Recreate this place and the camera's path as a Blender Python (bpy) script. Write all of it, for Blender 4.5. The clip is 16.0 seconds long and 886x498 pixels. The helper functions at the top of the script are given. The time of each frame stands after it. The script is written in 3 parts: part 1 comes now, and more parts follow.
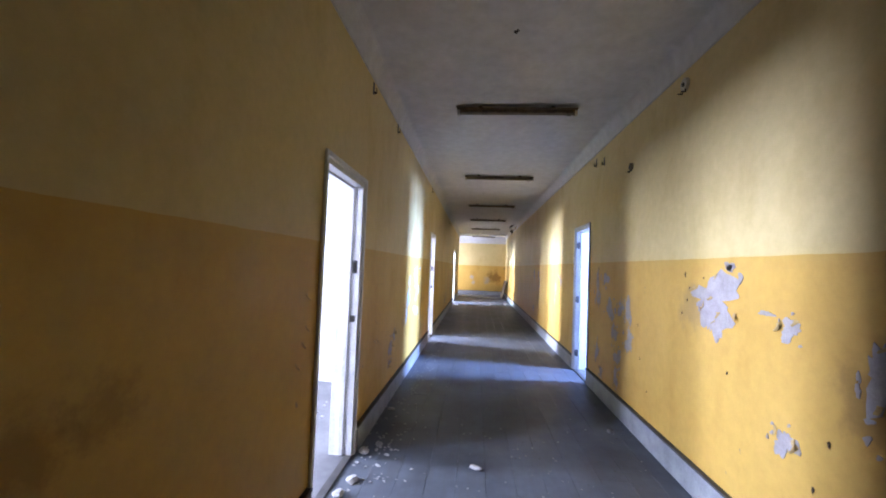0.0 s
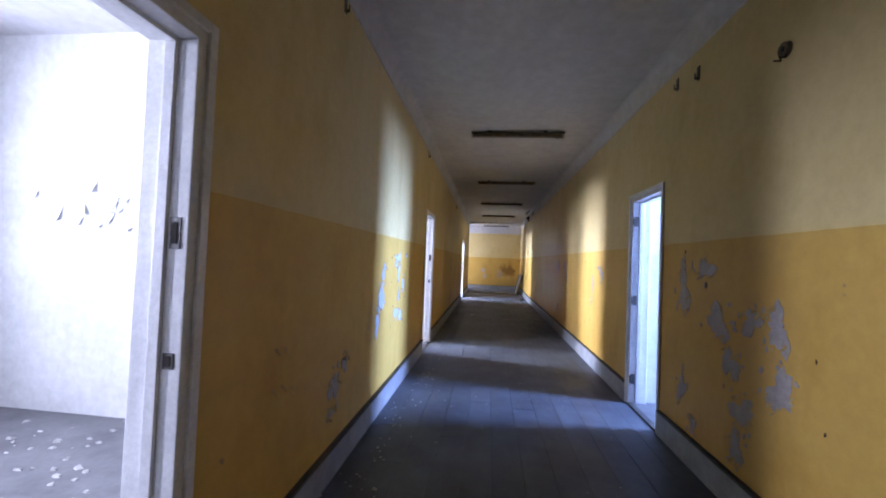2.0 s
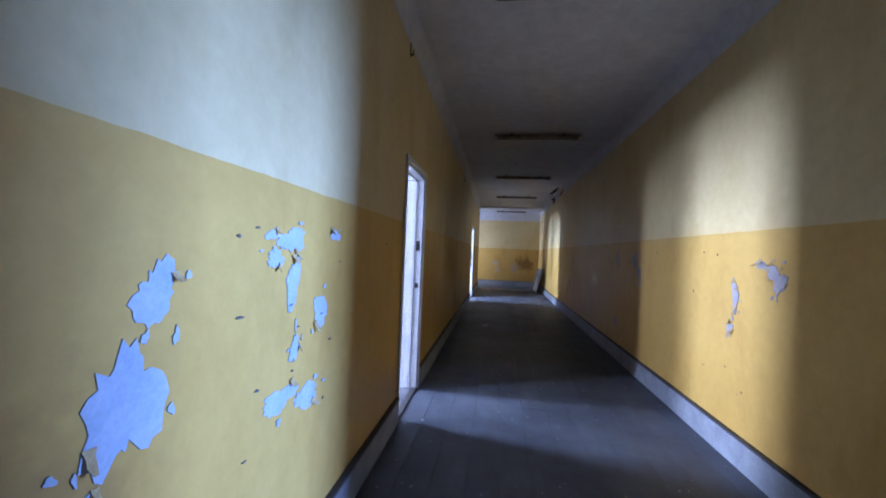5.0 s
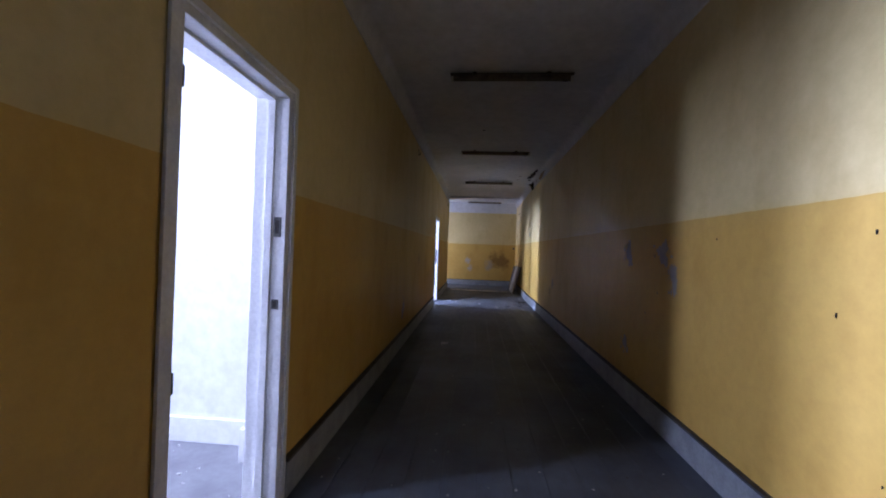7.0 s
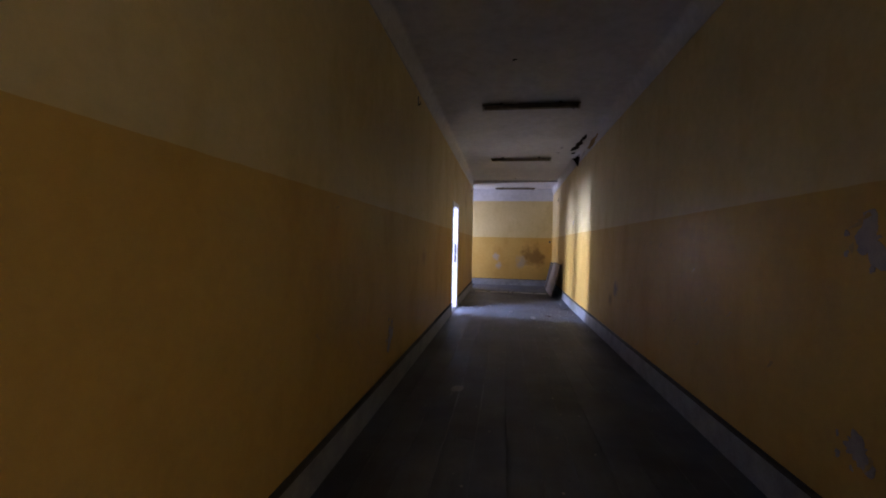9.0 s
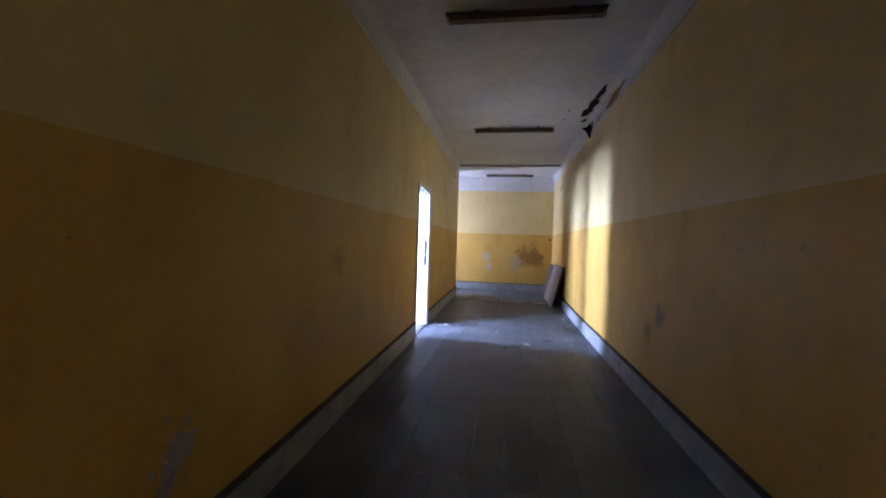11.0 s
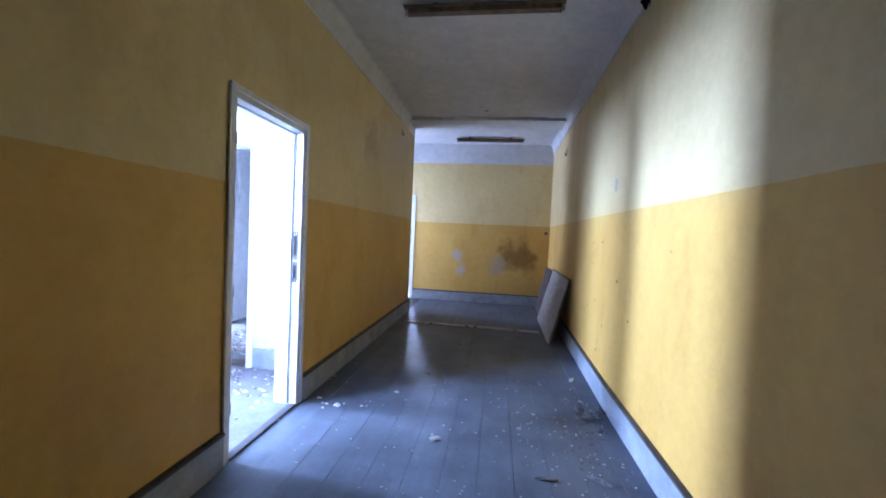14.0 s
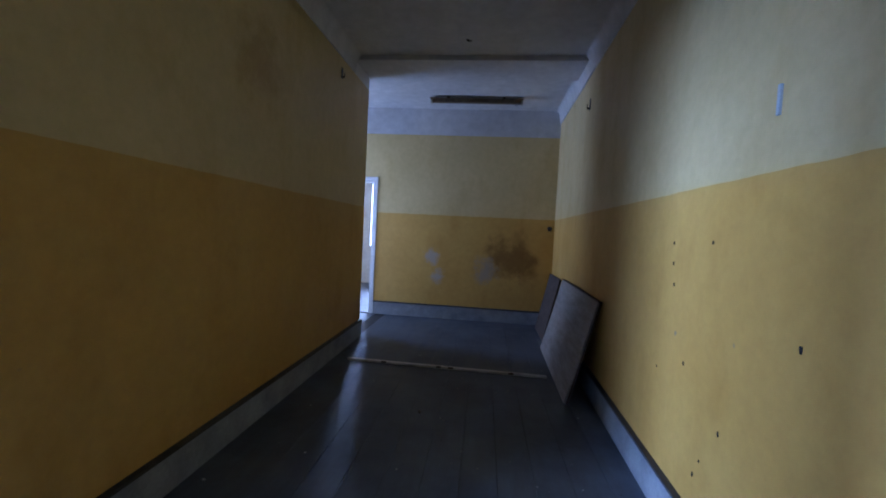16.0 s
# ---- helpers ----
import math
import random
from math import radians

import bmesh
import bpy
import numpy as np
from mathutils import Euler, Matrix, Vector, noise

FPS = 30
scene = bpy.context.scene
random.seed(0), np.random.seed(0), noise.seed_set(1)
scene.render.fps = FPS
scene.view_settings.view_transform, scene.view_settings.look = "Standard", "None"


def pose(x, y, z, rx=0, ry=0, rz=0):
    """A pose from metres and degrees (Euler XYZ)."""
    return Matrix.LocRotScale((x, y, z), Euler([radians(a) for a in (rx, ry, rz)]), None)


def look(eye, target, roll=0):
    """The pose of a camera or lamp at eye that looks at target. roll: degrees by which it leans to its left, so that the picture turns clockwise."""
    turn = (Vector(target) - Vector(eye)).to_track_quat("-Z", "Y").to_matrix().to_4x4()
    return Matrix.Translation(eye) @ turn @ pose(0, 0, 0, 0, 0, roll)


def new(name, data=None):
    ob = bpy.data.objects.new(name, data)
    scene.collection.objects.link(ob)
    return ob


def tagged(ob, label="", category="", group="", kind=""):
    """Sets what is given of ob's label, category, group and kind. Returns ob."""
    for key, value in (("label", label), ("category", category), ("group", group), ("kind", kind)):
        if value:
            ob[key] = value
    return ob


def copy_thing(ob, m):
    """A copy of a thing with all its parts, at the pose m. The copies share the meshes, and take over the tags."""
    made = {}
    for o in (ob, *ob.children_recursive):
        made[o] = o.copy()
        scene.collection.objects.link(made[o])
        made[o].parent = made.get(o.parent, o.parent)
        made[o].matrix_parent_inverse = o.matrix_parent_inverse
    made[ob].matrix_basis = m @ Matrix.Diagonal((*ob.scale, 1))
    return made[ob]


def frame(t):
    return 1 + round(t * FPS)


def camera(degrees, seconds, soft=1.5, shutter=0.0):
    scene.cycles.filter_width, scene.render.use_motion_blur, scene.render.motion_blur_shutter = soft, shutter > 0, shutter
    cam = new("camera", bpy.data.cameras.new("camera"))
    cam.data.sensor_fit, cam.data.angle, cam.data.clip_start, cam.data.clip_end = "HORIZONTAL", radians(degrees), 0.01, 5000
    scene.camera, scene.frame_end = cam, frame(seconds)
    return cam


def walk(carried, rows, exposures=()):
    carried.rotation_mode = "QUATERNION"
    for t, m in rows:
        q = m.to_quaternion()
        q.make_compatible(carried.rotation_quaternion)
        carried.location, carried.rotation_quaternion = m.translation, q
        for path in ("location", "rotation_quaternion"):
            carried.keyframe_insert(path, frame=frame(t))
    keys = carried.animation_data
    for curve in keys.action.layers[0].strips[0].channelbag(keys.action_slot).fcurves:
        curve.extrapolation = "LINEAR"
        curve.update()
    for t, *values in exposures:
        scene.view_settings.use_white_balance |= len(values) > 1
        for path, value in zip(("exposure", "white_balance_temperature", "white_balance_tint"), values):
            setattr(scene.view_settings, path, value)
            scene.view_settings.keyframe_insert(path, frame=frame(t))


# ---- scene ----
cam = camera(96.7, 16.0, soft=1.9)
PATH = [
    (0, (0.115, 1.289, 1.472), (-0.054, 3.28, 1.559), 2.2),
    (0.5, (0.081, 1.781, 1.453), (-0.079, 3.773, 1.53), 2.1),
    (1, (0.052, 2.26, 1.418), (-0.115, 4.252, 1.487), 2.1),
    (1.5, (0.077, 2.724, 1.414), (-0.089, 4.716, 1.473), 2.2),
    (2, (0.158, 3.149, 1.39), (-0.073, 5.135, 1.444), 2.3),
    (2.5, (0.174, 3.613, 1.39), (-0.126, 5.59, 1.422), 2.2),
    (3, (0.185, 4.046, 1.368), (-0.13, 6.021, 1.398), 2.4),
    (3.2, (0.184, 4.221, 1.374), (-0.156, 6.191, 1.391), 2.2),
    (5.3, (-0.054, 6.137, 1.37), (-0.287, 8.124, 1.381), 2.5),
    (5.5, (-0.042, 6.304, 1.381), (-0.228, 8.295, 1.394), 2.8),
    (6, (0.016, 6.797, 1.371), (-0.127, 8.792, 1.379), 2.8),
    (6.5, (0.088, 7.291, 1.348), (-0.07, 9.284, 1.352), 2.7),
    (7, (0.175, 7.798, 1.327), (0.014, 9.791, 1.33), 2.1),
    (7.5, (0.254, 8.293, 1.345), (0.057, 10.283, 1.339), 1.5),
    (8, (0.33, 8.786, 1.326), (0.146, 10.777, 1.319), 2.2),
    (8.5, (0.257, 9.322, 1.319), (0.056, 11.312, 1.306), 1.5),
    (9, (0.194, 9.839, 1.307), (-0.115, 11.815, 1.284), 1.2),
    (9.5, (0.215, 10.338, 1.317), (-0.09, 12.315, 1.292), 1.3),
    (9.7, (0.251, 10.505, 1.286), (-0.051, 12.482, 1.262), 1.2),
    (12, (0.485, 13.057, 1.36), (0.182, 15.033, 1.305), 2.3),
    (12.5, (0.564, 13.574, 1.375), (0.254, 15.548, 1.312), 2.1),
    (13, (0.583, 14.14, 1.356), (0.291, 16.118, 1.288), 2.3),
    (13.5, (0.642, 14.671, 1.351), (0.397, 16.654, 1.286), 2.4),
    (14, (0.674, 15.189, 1.358), (0.413, 17.17, 1.282), 2.6),
    (14.5, (0.684, 15.675, 1.353), (0.465, 17.661, 1.278), 2.7),
    (15, (0.643, 16.191, 1.373), (0.392, 18.174, 1.288), 2.3),
    (15.5, (0.642, 16.7, 1.337), (0.389, 18.682, 1.252), 2.6),
    (16, (0.704, 17.174, 1.339), (0.497, 19.161, 1.251), 2.9),
]
EXPOSURES = [(0.0, 1.5, 7300, 13), (1.0, 1.35, 7300, 13), (1.5, 0.95, 7300, 14), (2.0, 0.6, 7400, 15), (3.0, 0.2, 7000, 15), (5.5, -0.05, 5900, 15), (6.0, 0.0, 5900, 15), (7.0, -0.35, 6500, 18), (8.0, -0.7, 6700, 21), (8.6, -0.4, 6900, 25), (9.2, 0.0, 6900, 24), (10.5, 0.45, 6600, 18), (12.5, 0.9, 6200, 15), (13.5, 0.65, 5800, 13), (14.5, 0.1, 5500, 12), (15.0, -0.45, 5500, 12), (15.5, -0.8, 5400, 12), (16.0, -1.0, 5200, 11)]
walk(cam, [(t, look(eye, target, roll)) for t, eye, target, roll in PATH], EXPOSURES)

# ---- world and daylight ----
world = bpy.data.worlds.new("daylight")
scene.world = world
world.use_nodes = True
wn = world.node_tree.nodes
sky = wn.new("ShaderNodeTexSky")
sky.sky_type, sky.sun_disc = "NISHITA", False
sky.sun_elevation, sky.sun_rotation = radians(35), radians(250)
world.node_tree.links.new(sky.outputs["Color"], wn["Background"].inputs["Color"])
wn["Background"].inputs["Strength"].default_value = 0.1

# ---- plan ----
XL, XR = -0.785, 1.63            # faces of the corridor walls
Y0, YE, YC = -3.0, 23.2, 21.9  # rear wall, end wall, corner of the lobby
ZC, ZB = 3.19, 3.0             # ceiling, top of the wall paint
WT = 0.16                       # wall thickness
XW = -5.0                       # outer wall of the rooms to the west
XLOB = -3.2                     # outer wall of the lobby
XE = 5.0                        # outer wall of the room to the east
DOOR_L = [(3.56, 4.28), (8.99, 9.71), (17.23, 17.99)]
DOOR_R = (6.75, 7.41)
DH = 2.06
YS, SPLAY = 18.5, 0.10          # from here the east wall runs out of true by this much


def window_light(name, at, aim, w, h, watts, tint=(0.53, 0.645, 1.0), spread=115):
    lamp = bpy.data.lights.new(name, "AREA")
    lamp.shape, lamp.size, lamp.size_y, lamp.energy, lamp.color = "RECTANGLE", w, h, watts, tint
    lamp.spread = radians(spread)
    ob = new(name, lamp)
    ob.matrix_basis = look(at, aim)
    return ob


WEST_WINDOWS = [(2.05, 2.65), (3.95, 4.75), (7.65, 8.1), (9.45, 10.2), (14.1, 15.9), (17.5, 18.08)]
WZ0, WZ1 = 0.9, 2.9
K = 1.0
for (a, b), k in zip(WEST_WINDOWS, (0.8, 0.85, 1.4, 2.4, 2.6, 3.3)):
    window_light("window_daylight", (XW - 0.08, (a + b) / 2, (WZ0 + WZ1) / 2), (0, (a + b) / 2, (WZ0 + WZ1) / 2), b - a, WZ1 - WZ0, 330 * K * k * (b - a), (0.53, 0.645, 1.0) if b < 14 else (0.47, 0.61, 1.0), 125)
EAST_WINDOW = (6.68, 7.38)
window_light("window_daylight", (XE + 0.08, 7.03, 1.9), (0, 7.03, 1.9), 0.7, WZ1 - WZ0, 490 * K, (0.24, 0.415, 1.0))
window_light("window_daylight", (-1.55, 26.58, 1.7), (-1.55, 20, 1.7), 1.0, 1.6, 420 * K)
window_light("window_daylight", (XLOB - 0.08, 22.55, 1.75), (0, 22.55, 1.75), 0.9, 1.5, 75 * K)
window_light("window_daylight", (XW - 0.08, 20.0, 1.9), (0, 20.0, 1.9), 1.0, WZ1 - WZ0, 900 * K, spread=160)


# ---- materials ----
def mat(name, rough=0.6, metal=0.0, spec=0.5):
    m = bpy.data.materials.new(name)
    m.use_nodes = True
    b = m.node_tree.nodes["Principled BSDF"]
    b.inputs["Roughness"].default_value, b.inputs["Metallic"].default_value = rough, metal
    b.inputs["Specular IOR Level"].default_value = spec
    return m, m.node_tree.nodes, m.node_tree.links, b


def noise_tex(n, l, vec, scale, detail=4, rough=0.55, stretch=None):
    if stretch:
        mp = n.new("ShaderNodeMapping")
        mp.inputs["Scale"].default_value = stretch
        l.new(vec, mp.inputs["Vector"])
        vec = mp.outputs["Vector"]
    t = n.new("ShaderNodeTexNoise")
    t.inputs["Scale"].default_value, t.inputs["Detail"].default_value, t.inputs["Roughness"].default_value = scale, detail, rough
    l.new(vec, t.inputs["Vector"])
    return t.outputs["Fac"]


def ramp(n, l, fac, stops):
    r = n.new("ShaderNodeValToRGB")
    e = r.color_ramp.elements
    while len(e) < len(stops):
        e.new(0.5)
    for el, (p, c) in zip(e, stops):
        el.position = p
        el.color = (*c, 1) if len(c) == 3 else c
    l.new(fac, r.inputs["Fac"])
    return r.outputs["Color"]


def mix(n, l, fac, a, b, mode="MIX"):
    m = n.new("ShaderNodeMix")
    m.data_type, m.blend_type = "RGBA", mode
    for sock, v in ((m.inputs["Factor"], fac), (m.inputs["A"], a), (m.inputs["B"], b)):
        if isinstance(v, (int, float)):
            sock.default_value = v
        elif isinstance(v, tuple):
            sock.default_value = (*v, 1)
        else:
            l.new(v, sock)
    return m.outputs["Result"]


def math_node(n, l, op, a, b=0.0, c=None):
    m = n.new("ShaderNodeMath")
    m.operation = op
    for i, v in enumerate((a, b, c)):
        if v is None:
            continue
        if isinstance(v, (int, float)):
            m.inputs[i].default_value = v
        else:
            l.new(v, m.inputs[i])
    return m.outputs[0]


def bump(n, l, b, height, strength=0.3, dist=0.01):
    bp = n.new("ShaderNodeBump")
    bp.inputs["Strength"].default_value, bp.inputs["Distance"].default_value = strength, dist
    l.new(height, bp.inputs["Height"])
    l.new(bp.outputs["Normal"], b.inputs["Normal"])


def position(n):
    return n.new("ShaderNodeNewGeometry").outputs["Position"]


def wall_paint():
    m, n, l, b = mat("two_tone_wall_paint", 0.5, 0, 0.25)
    pos = position(n)
    sep = n.new("ShaderNodeSeparateXYZ")
    l.new(pos, sep.inputs[0])
    wob = noise_tex(n, l, pos, 6, 3)
    z = math_node(n, l, "MULTIPLY_ADD", wob, 0.012, sep.outputs["Z"])
    low = math_node(n, l, "LESS_THAN", z, 1.596)
    top = math_node(n, l, "GREATER_THAN", z, ZB + 0.006)
    big = noise_tex(n, l, pos, 0.9, 4, 0.6)
    grain = noise_tex(n, l, pos, 14, 6, 0.7)
    streak = noise_tex(n, l, pos, 3.0, 5, 0.6, (1.0, 1.0, 0.45))
    upper = ramp(n, l, big, [(0.3, (0.59, 0.46, 0.215)), (0.7, (0.67, 0.535, 0.27))])
    lower = ramp(n, l, big, [(0.3, (0.53, 0.315, 0.075)), (0.7, (0.61, 0.39, 0.105))])
    col = mix(n, l, low, upper, lower)
    dirt = ramp(n, l, streak, [(0.52, (1, 1, 1)), (0.85, (0.84, 0.79, 0.70))])
    col = mix(n, l, 1.0, col, dirt, "MULTIPLY")
    fine = ramp(n, l, grain, [(0.3, (0.93, 0.92, 0.90)), (0.7, (1.05, 1.05, 1.05))])
    col = mix(n, l, 1.0, col, fine, "MULTIPLY")
    spots = noise_tex(n, l, pos, 9, 2, 0.5)
    sp = ramp(n, l, spots, [(0.76, (0, 0, 0)), (0.79, (1, 1, 1))])
    lowspot = math_node(n, l, "MULTIPLY", sp, low)
    col = mix(n, l, lowspot, col, (0.30, 0.22, 0.13))
    col = mix(n, l, top, col, (0.68, 0.67, 0.66))
    # smudges and damp stains with their own place and shape
    for (cx, cy, cz), rad, tint, amount in SMUDGES:
        dist = n.new("ShaderNodeVectorMath")
        dist.operation = "DISTANCE"
        l.new(pos, dist.inputs[0])
        dist.inputs[1].default_value = (cx, cy, cz)
        rag = math_node(n, l, "MULTIPLY_ADD", math_node(n, l, "SUBTRACT", noise_tex(n, l, pos, 1.6 / rad, 5, 0.65), 0.5), -2.2 * rad, dist.outputs["Value"])
        mask = n.new("ShaderNodeMapRange")
        mask.interpolation_type = "SMOOTHSTEP"
        mask.inputs["From Min"].default_value, mask.inputs["From Max"].default_value = rad, rad * 0.15
        mask.inputs["To Max"].default_value = amount
        l.new(rag, mask.inputs["Value"])
        col = mix(n, l, mask.outputs["Result"], col, tint)
    l.new(col, b.inputs["Base Color"])
    h = mix(n, l, 0.5, grain, noise_tex(n, l, pos, 2.2, 5, 0.6))
    bump(n, l, b, h, 0.24, 0.012)
    rg = ramp(n, l, streak, [(0.3, (0.42,) * 3), (0.8, (0.62,) * 3)])
    l.new(rg, b.inputs["Roughness"])
    return m


def plain(name, c1, c2, scale=4, rough=0.7, metal=0.0, strength=0.25, dist=0.006, detail=5, spec=0.4, stretch=None):
    m, n, l, b = mat(name, rough, metal, spec)
    pos = position(n)
    f = noise_tex(n, l, pos, scale, detail, 0.62, stretch)
    g = noise_tex(n, l, pos, scale * 9, 4, 0.6)
    col = ramp(n, l, f, [(0.32, c1), (0.68, c2)])
    fine = ramp(n, l, g, [(0.25, (0.86,) * 3), (0.75, (1.08,) * 3)])
    l.new(mix(n, l, 1.0, col, fine, "MULTIPLY"), b.inputs["Base Color"])
    bump(n, l, b, mix(n, l, 0.5, f, g), strength, dist)
    return m


def floor_mat():
    m, n, l, b = mat("worn_floor_covering", 0.5, 0, 0.25)
    pos = position(n)
    info = n.new("ShaderNodeObjectInfo")
    f = noise_tex(n, l, pos, 1.3, 6, 0.65)
    g = noise_tex(n, l, pos, 22, 6, 0.7)
    s = noise_tex(n, l, pos, 5, 5, 0.7, (2.5, 0.4, 1))
    col = ramp(n, l, f, [(0.3, (0.052, 0.061, 0.077)), (0.7, (0.132, 0.151, 0.182))])
    tone = ramp(n, l, info.outputs["Random"], [(0.0, (0.94,) * 3), (1.0, (1.05,) * 3)])
    col = mix(n, l, 1.0, col, tone, "MULTIPLY")
    col = mix(n, l, 1.0, col, ramp(n, l, s, [(0.35, (0.78, 0.76, 0.73)), (0.65, (1.06,) * 3)]), "MULTIPLY")
    dust = ramp(n, l, g, [(0.66, (0, 0, 0)), (0.76, (0.5,) * 3)])
    col = mix(n, l, dust, col, (0.42, 0.42, 0.42))
    l.new(col, b.inputs["Base Color"])
    rr = ramp(n, l, s, [(0.3, (0.42,) * 3), (0.7, (0.66,) * 3)])
    l.new(rr, b.inputs["Roughness"])
    bump(n, l, b, mix(n, l, 0.4, s, g), 0.2, 0.004)
    return m


SMUDGES = [((1.14, YE, 0.95), 0.48, (0.16, 0.075, 0.02), 0.75), ((0.74, YE, 0.76), 0.25, (0.36, 0.31, 0.26), 0.8), ((-0.09, YE, 0.95), 0.17, (0.42, 0.38, 0.36), 0.8), ((0.02, YE, 0.64), 0.15, (0.42, 0.38, 0.36), 0.8),
           ((XL, 2.02, 1.06), 0.16, (0.20, 0.10, 0.03), 0.5), ((XL, 2.22, 1.10), 0.12, (0.22, 0.11, 0.03), 0.4), ((XR, 15.24, 0.77), 0.14, (0.16, 0.14, 0.13), 0.75), ((XR, 15.5, 0.62), 0.12, (0.2, 0.12, 0.05), 0.6),
           ((XR, 4.2, 1.25), 0.22, (0.25, 0.18, 0.10), 0.45), ((XR, 2.85, 1.0), 0.3, (0.24, 0.13, 0.04), 0.6), ((XL, 14.6, 1.15), 0.14, (0.22, 0.10, 0.03), 0.5), ((XL, 19.6, 2.35), 0.35, (0.36, 0.22, 0.07), 0.5), ((XL, 6.4, 0.9), 0.3, (0.28, 0.15, 0.05), 0.5)]
M_WALL = wall_paint()
M_CEIL = plain("whitewashed_ceiling", (0.54, 0.535, 0.54), (0.64, 0.63, 0.63), 1.1, 0.9, 0, 0.35, 0.012)
M_WHITE = plain("white_room_plaster", (0.53, 0.53, 0.525), (0.63, 0.63, 0.625), 1.5, 0.85)
M_PLINTH = plain("grey_plinth_paint", (0.20, 0.215, 0.235), (0.34, 0.355, 0.375), 5, 0.5, 0, 0.4, 0.01)
M_PLINTH_TOP = plain("blackened_plinth_edge", (0.03, 0.03, 0.032), (0.07, 0.065, 0.06), 8, 0.6)
M_FRAME = plain("chipped_white_gloss", (0.62, 0.62, 0.63), (0.76, 0.76, 0.76), 6, 0.35, 0, 0.2, 0.004)
M_FLOOR = floor_mat()
M_ROOMFLOOR = plain("dusty_room_floor", (0.10, 0.10, 0.108), (0.17, 0.17, 0.18), 3, 0.7)
M_BED = plain("dark_floor_joint", (0.03, 0.03, 0.03), (0.06, 0.058, 0.055), 6, 0.85)
M_PLASTER = plain("bare_lilac_grey_plaster", (0.31, 0.285, 0.29), (0.44, 0.405, 0.41), 12, 0.9, 0, 0.5, 0.008)
M_BLUE = plain("pale_blue_old_paint", (0.33, 0.40, 0.48), (0.45, 0.50, 0.56), 9, 0.7, 0, 0.4, 0.006)
M_DARK = plain("dark_hole_dirt", (0.012, 0.010, 0.009), (0.035, 0.028, 0.024), 20, 0.95)
M_GAP_SHADE = plain("black_gap_shade", (0.008, 0.007, 0.007), (0.03, 0.022, 0.018), 16, 0.95, 0, 0.6, 0.02, 5, 0.1)
M_LATH = plain("exposed_brown_lath", (0.045, 0.028, 0.018), (0.13, 0.085, 0.055), 25, 0.9, 0, 0.8, 0.02, 5, 0.2, (6, 1, 1))
M_RUST = plain("rusty_batten_metal", (0.07, 0.05, 0.032), (0.19, 0.14, 0.085), 14, 0.65, 0.2, 0.4, 0.004)
M_STEEL = plain("tarnished_steel", (0.05, 0.05, 0.052), (0.13, 0.125, 0.12), 30, 0.45, 0.7)
M_HOLDER = plain("yellowed_plastic", (0.48, 0.45, 0.38), (0.62, 0.59, 0.50), 20, 0.5)
M_BOARD = plain("grey_brown_board", (0.23, 0.20, 0.175), (0.34, 0.31, 0.28), 4, 0.75, 0, 0.3, 0.006, 6, 0.3, (1, 1, 5))
M_BOARD_D = plain("dark_board_edge", (0.05, 0.038, 0.03), (0.10, 0.075, 0.06), 12, 0.8)
M_STRIP = plain("scuffed_pale_wood", (0.38, 0.36, 0.33), (0.58, 0.56, 0.52), 10, 0.6)
M_CURL = plain("curled_paint_back", (0.42, 0.28, 0.11), (0.56, 0.42, 0.20), 20, 0.7)
M_SOOT = plain("brown_damp_stain", (0.20, 0.115, 0.035), (0.34, 0.21, 0.065), 6, 0.75)
M_FLAKE = plain("pale_paint_flakes", (0.30, 0.30, 0.29), (0.48, 0.47, 0.46), 30, 0.8)
M_BRICKDUST = plain("brown_rubble", (0.09, 0.072, 0.06), (0.24, 0.20, 0.17), 30, 0.9)
M_DEBRIS = plain("dark_rubble", (0.05, 0.05, 0.05), (0.16, 0.155, 0.15), 40, 0.9)


# ---- mesh helpers ----
def box(bm, x0, x1, y0, y1, z0, z1):
    v = [bm.verts.new(p) for p in ((x0, y0, z0), (x1, y0, z0), (x1, y1, z0), (x0, y1, z0), (x0, y0, z1), (x1, y0, z1), (x1, y1, z1), (x0, y1, z1))]
    for f in ((0, 3, 2, 1), (4, 5, 6, 7), (0, 1, 5, 4), (1, 2, 6, 5), (2, 3, 7, 6), (3, 0, 4, 7)):
        bm.faces.new([v[i] for i in f])


def finish(bm, bevel=0.0, segs=2):
    if bevel:
        bmesh.ops.bevel(bm, geom=bm.edges[:], offset=bevel, segments=segs, affect="EDGES", profile=0.6)
    bmesh.ops.recalc_face_normals(bm, faces=bm.faces[:])
    return bm


def link(name, bm, material, smooth=False):
    me = bpy.data.meshes.new(name)
    bm.to_mesh(me)
    bm.free()
    me.materials.append(material)
    if smooth:
        me.polygons.foreach_set("use_smooth", [True] * len(me.polygons))
    return new(name, me)


def part(name, bm, material, parent, label="", smooth=False):
    ob = link(name, bm, material, smooth)
    ob.parent = parent
    if label:
        tagged(ob, label)
    return ob


def boxes(*dims, bevel=0.0):
    bm = bmesh.new()
    for d in dims:
        box(bm, *d)
    return finish(bm, bevel)


def setting(name, bm, material, label, category, smooth=False):
    return tagged(link(name, bm, material, smooth), label, category, kind="structure")


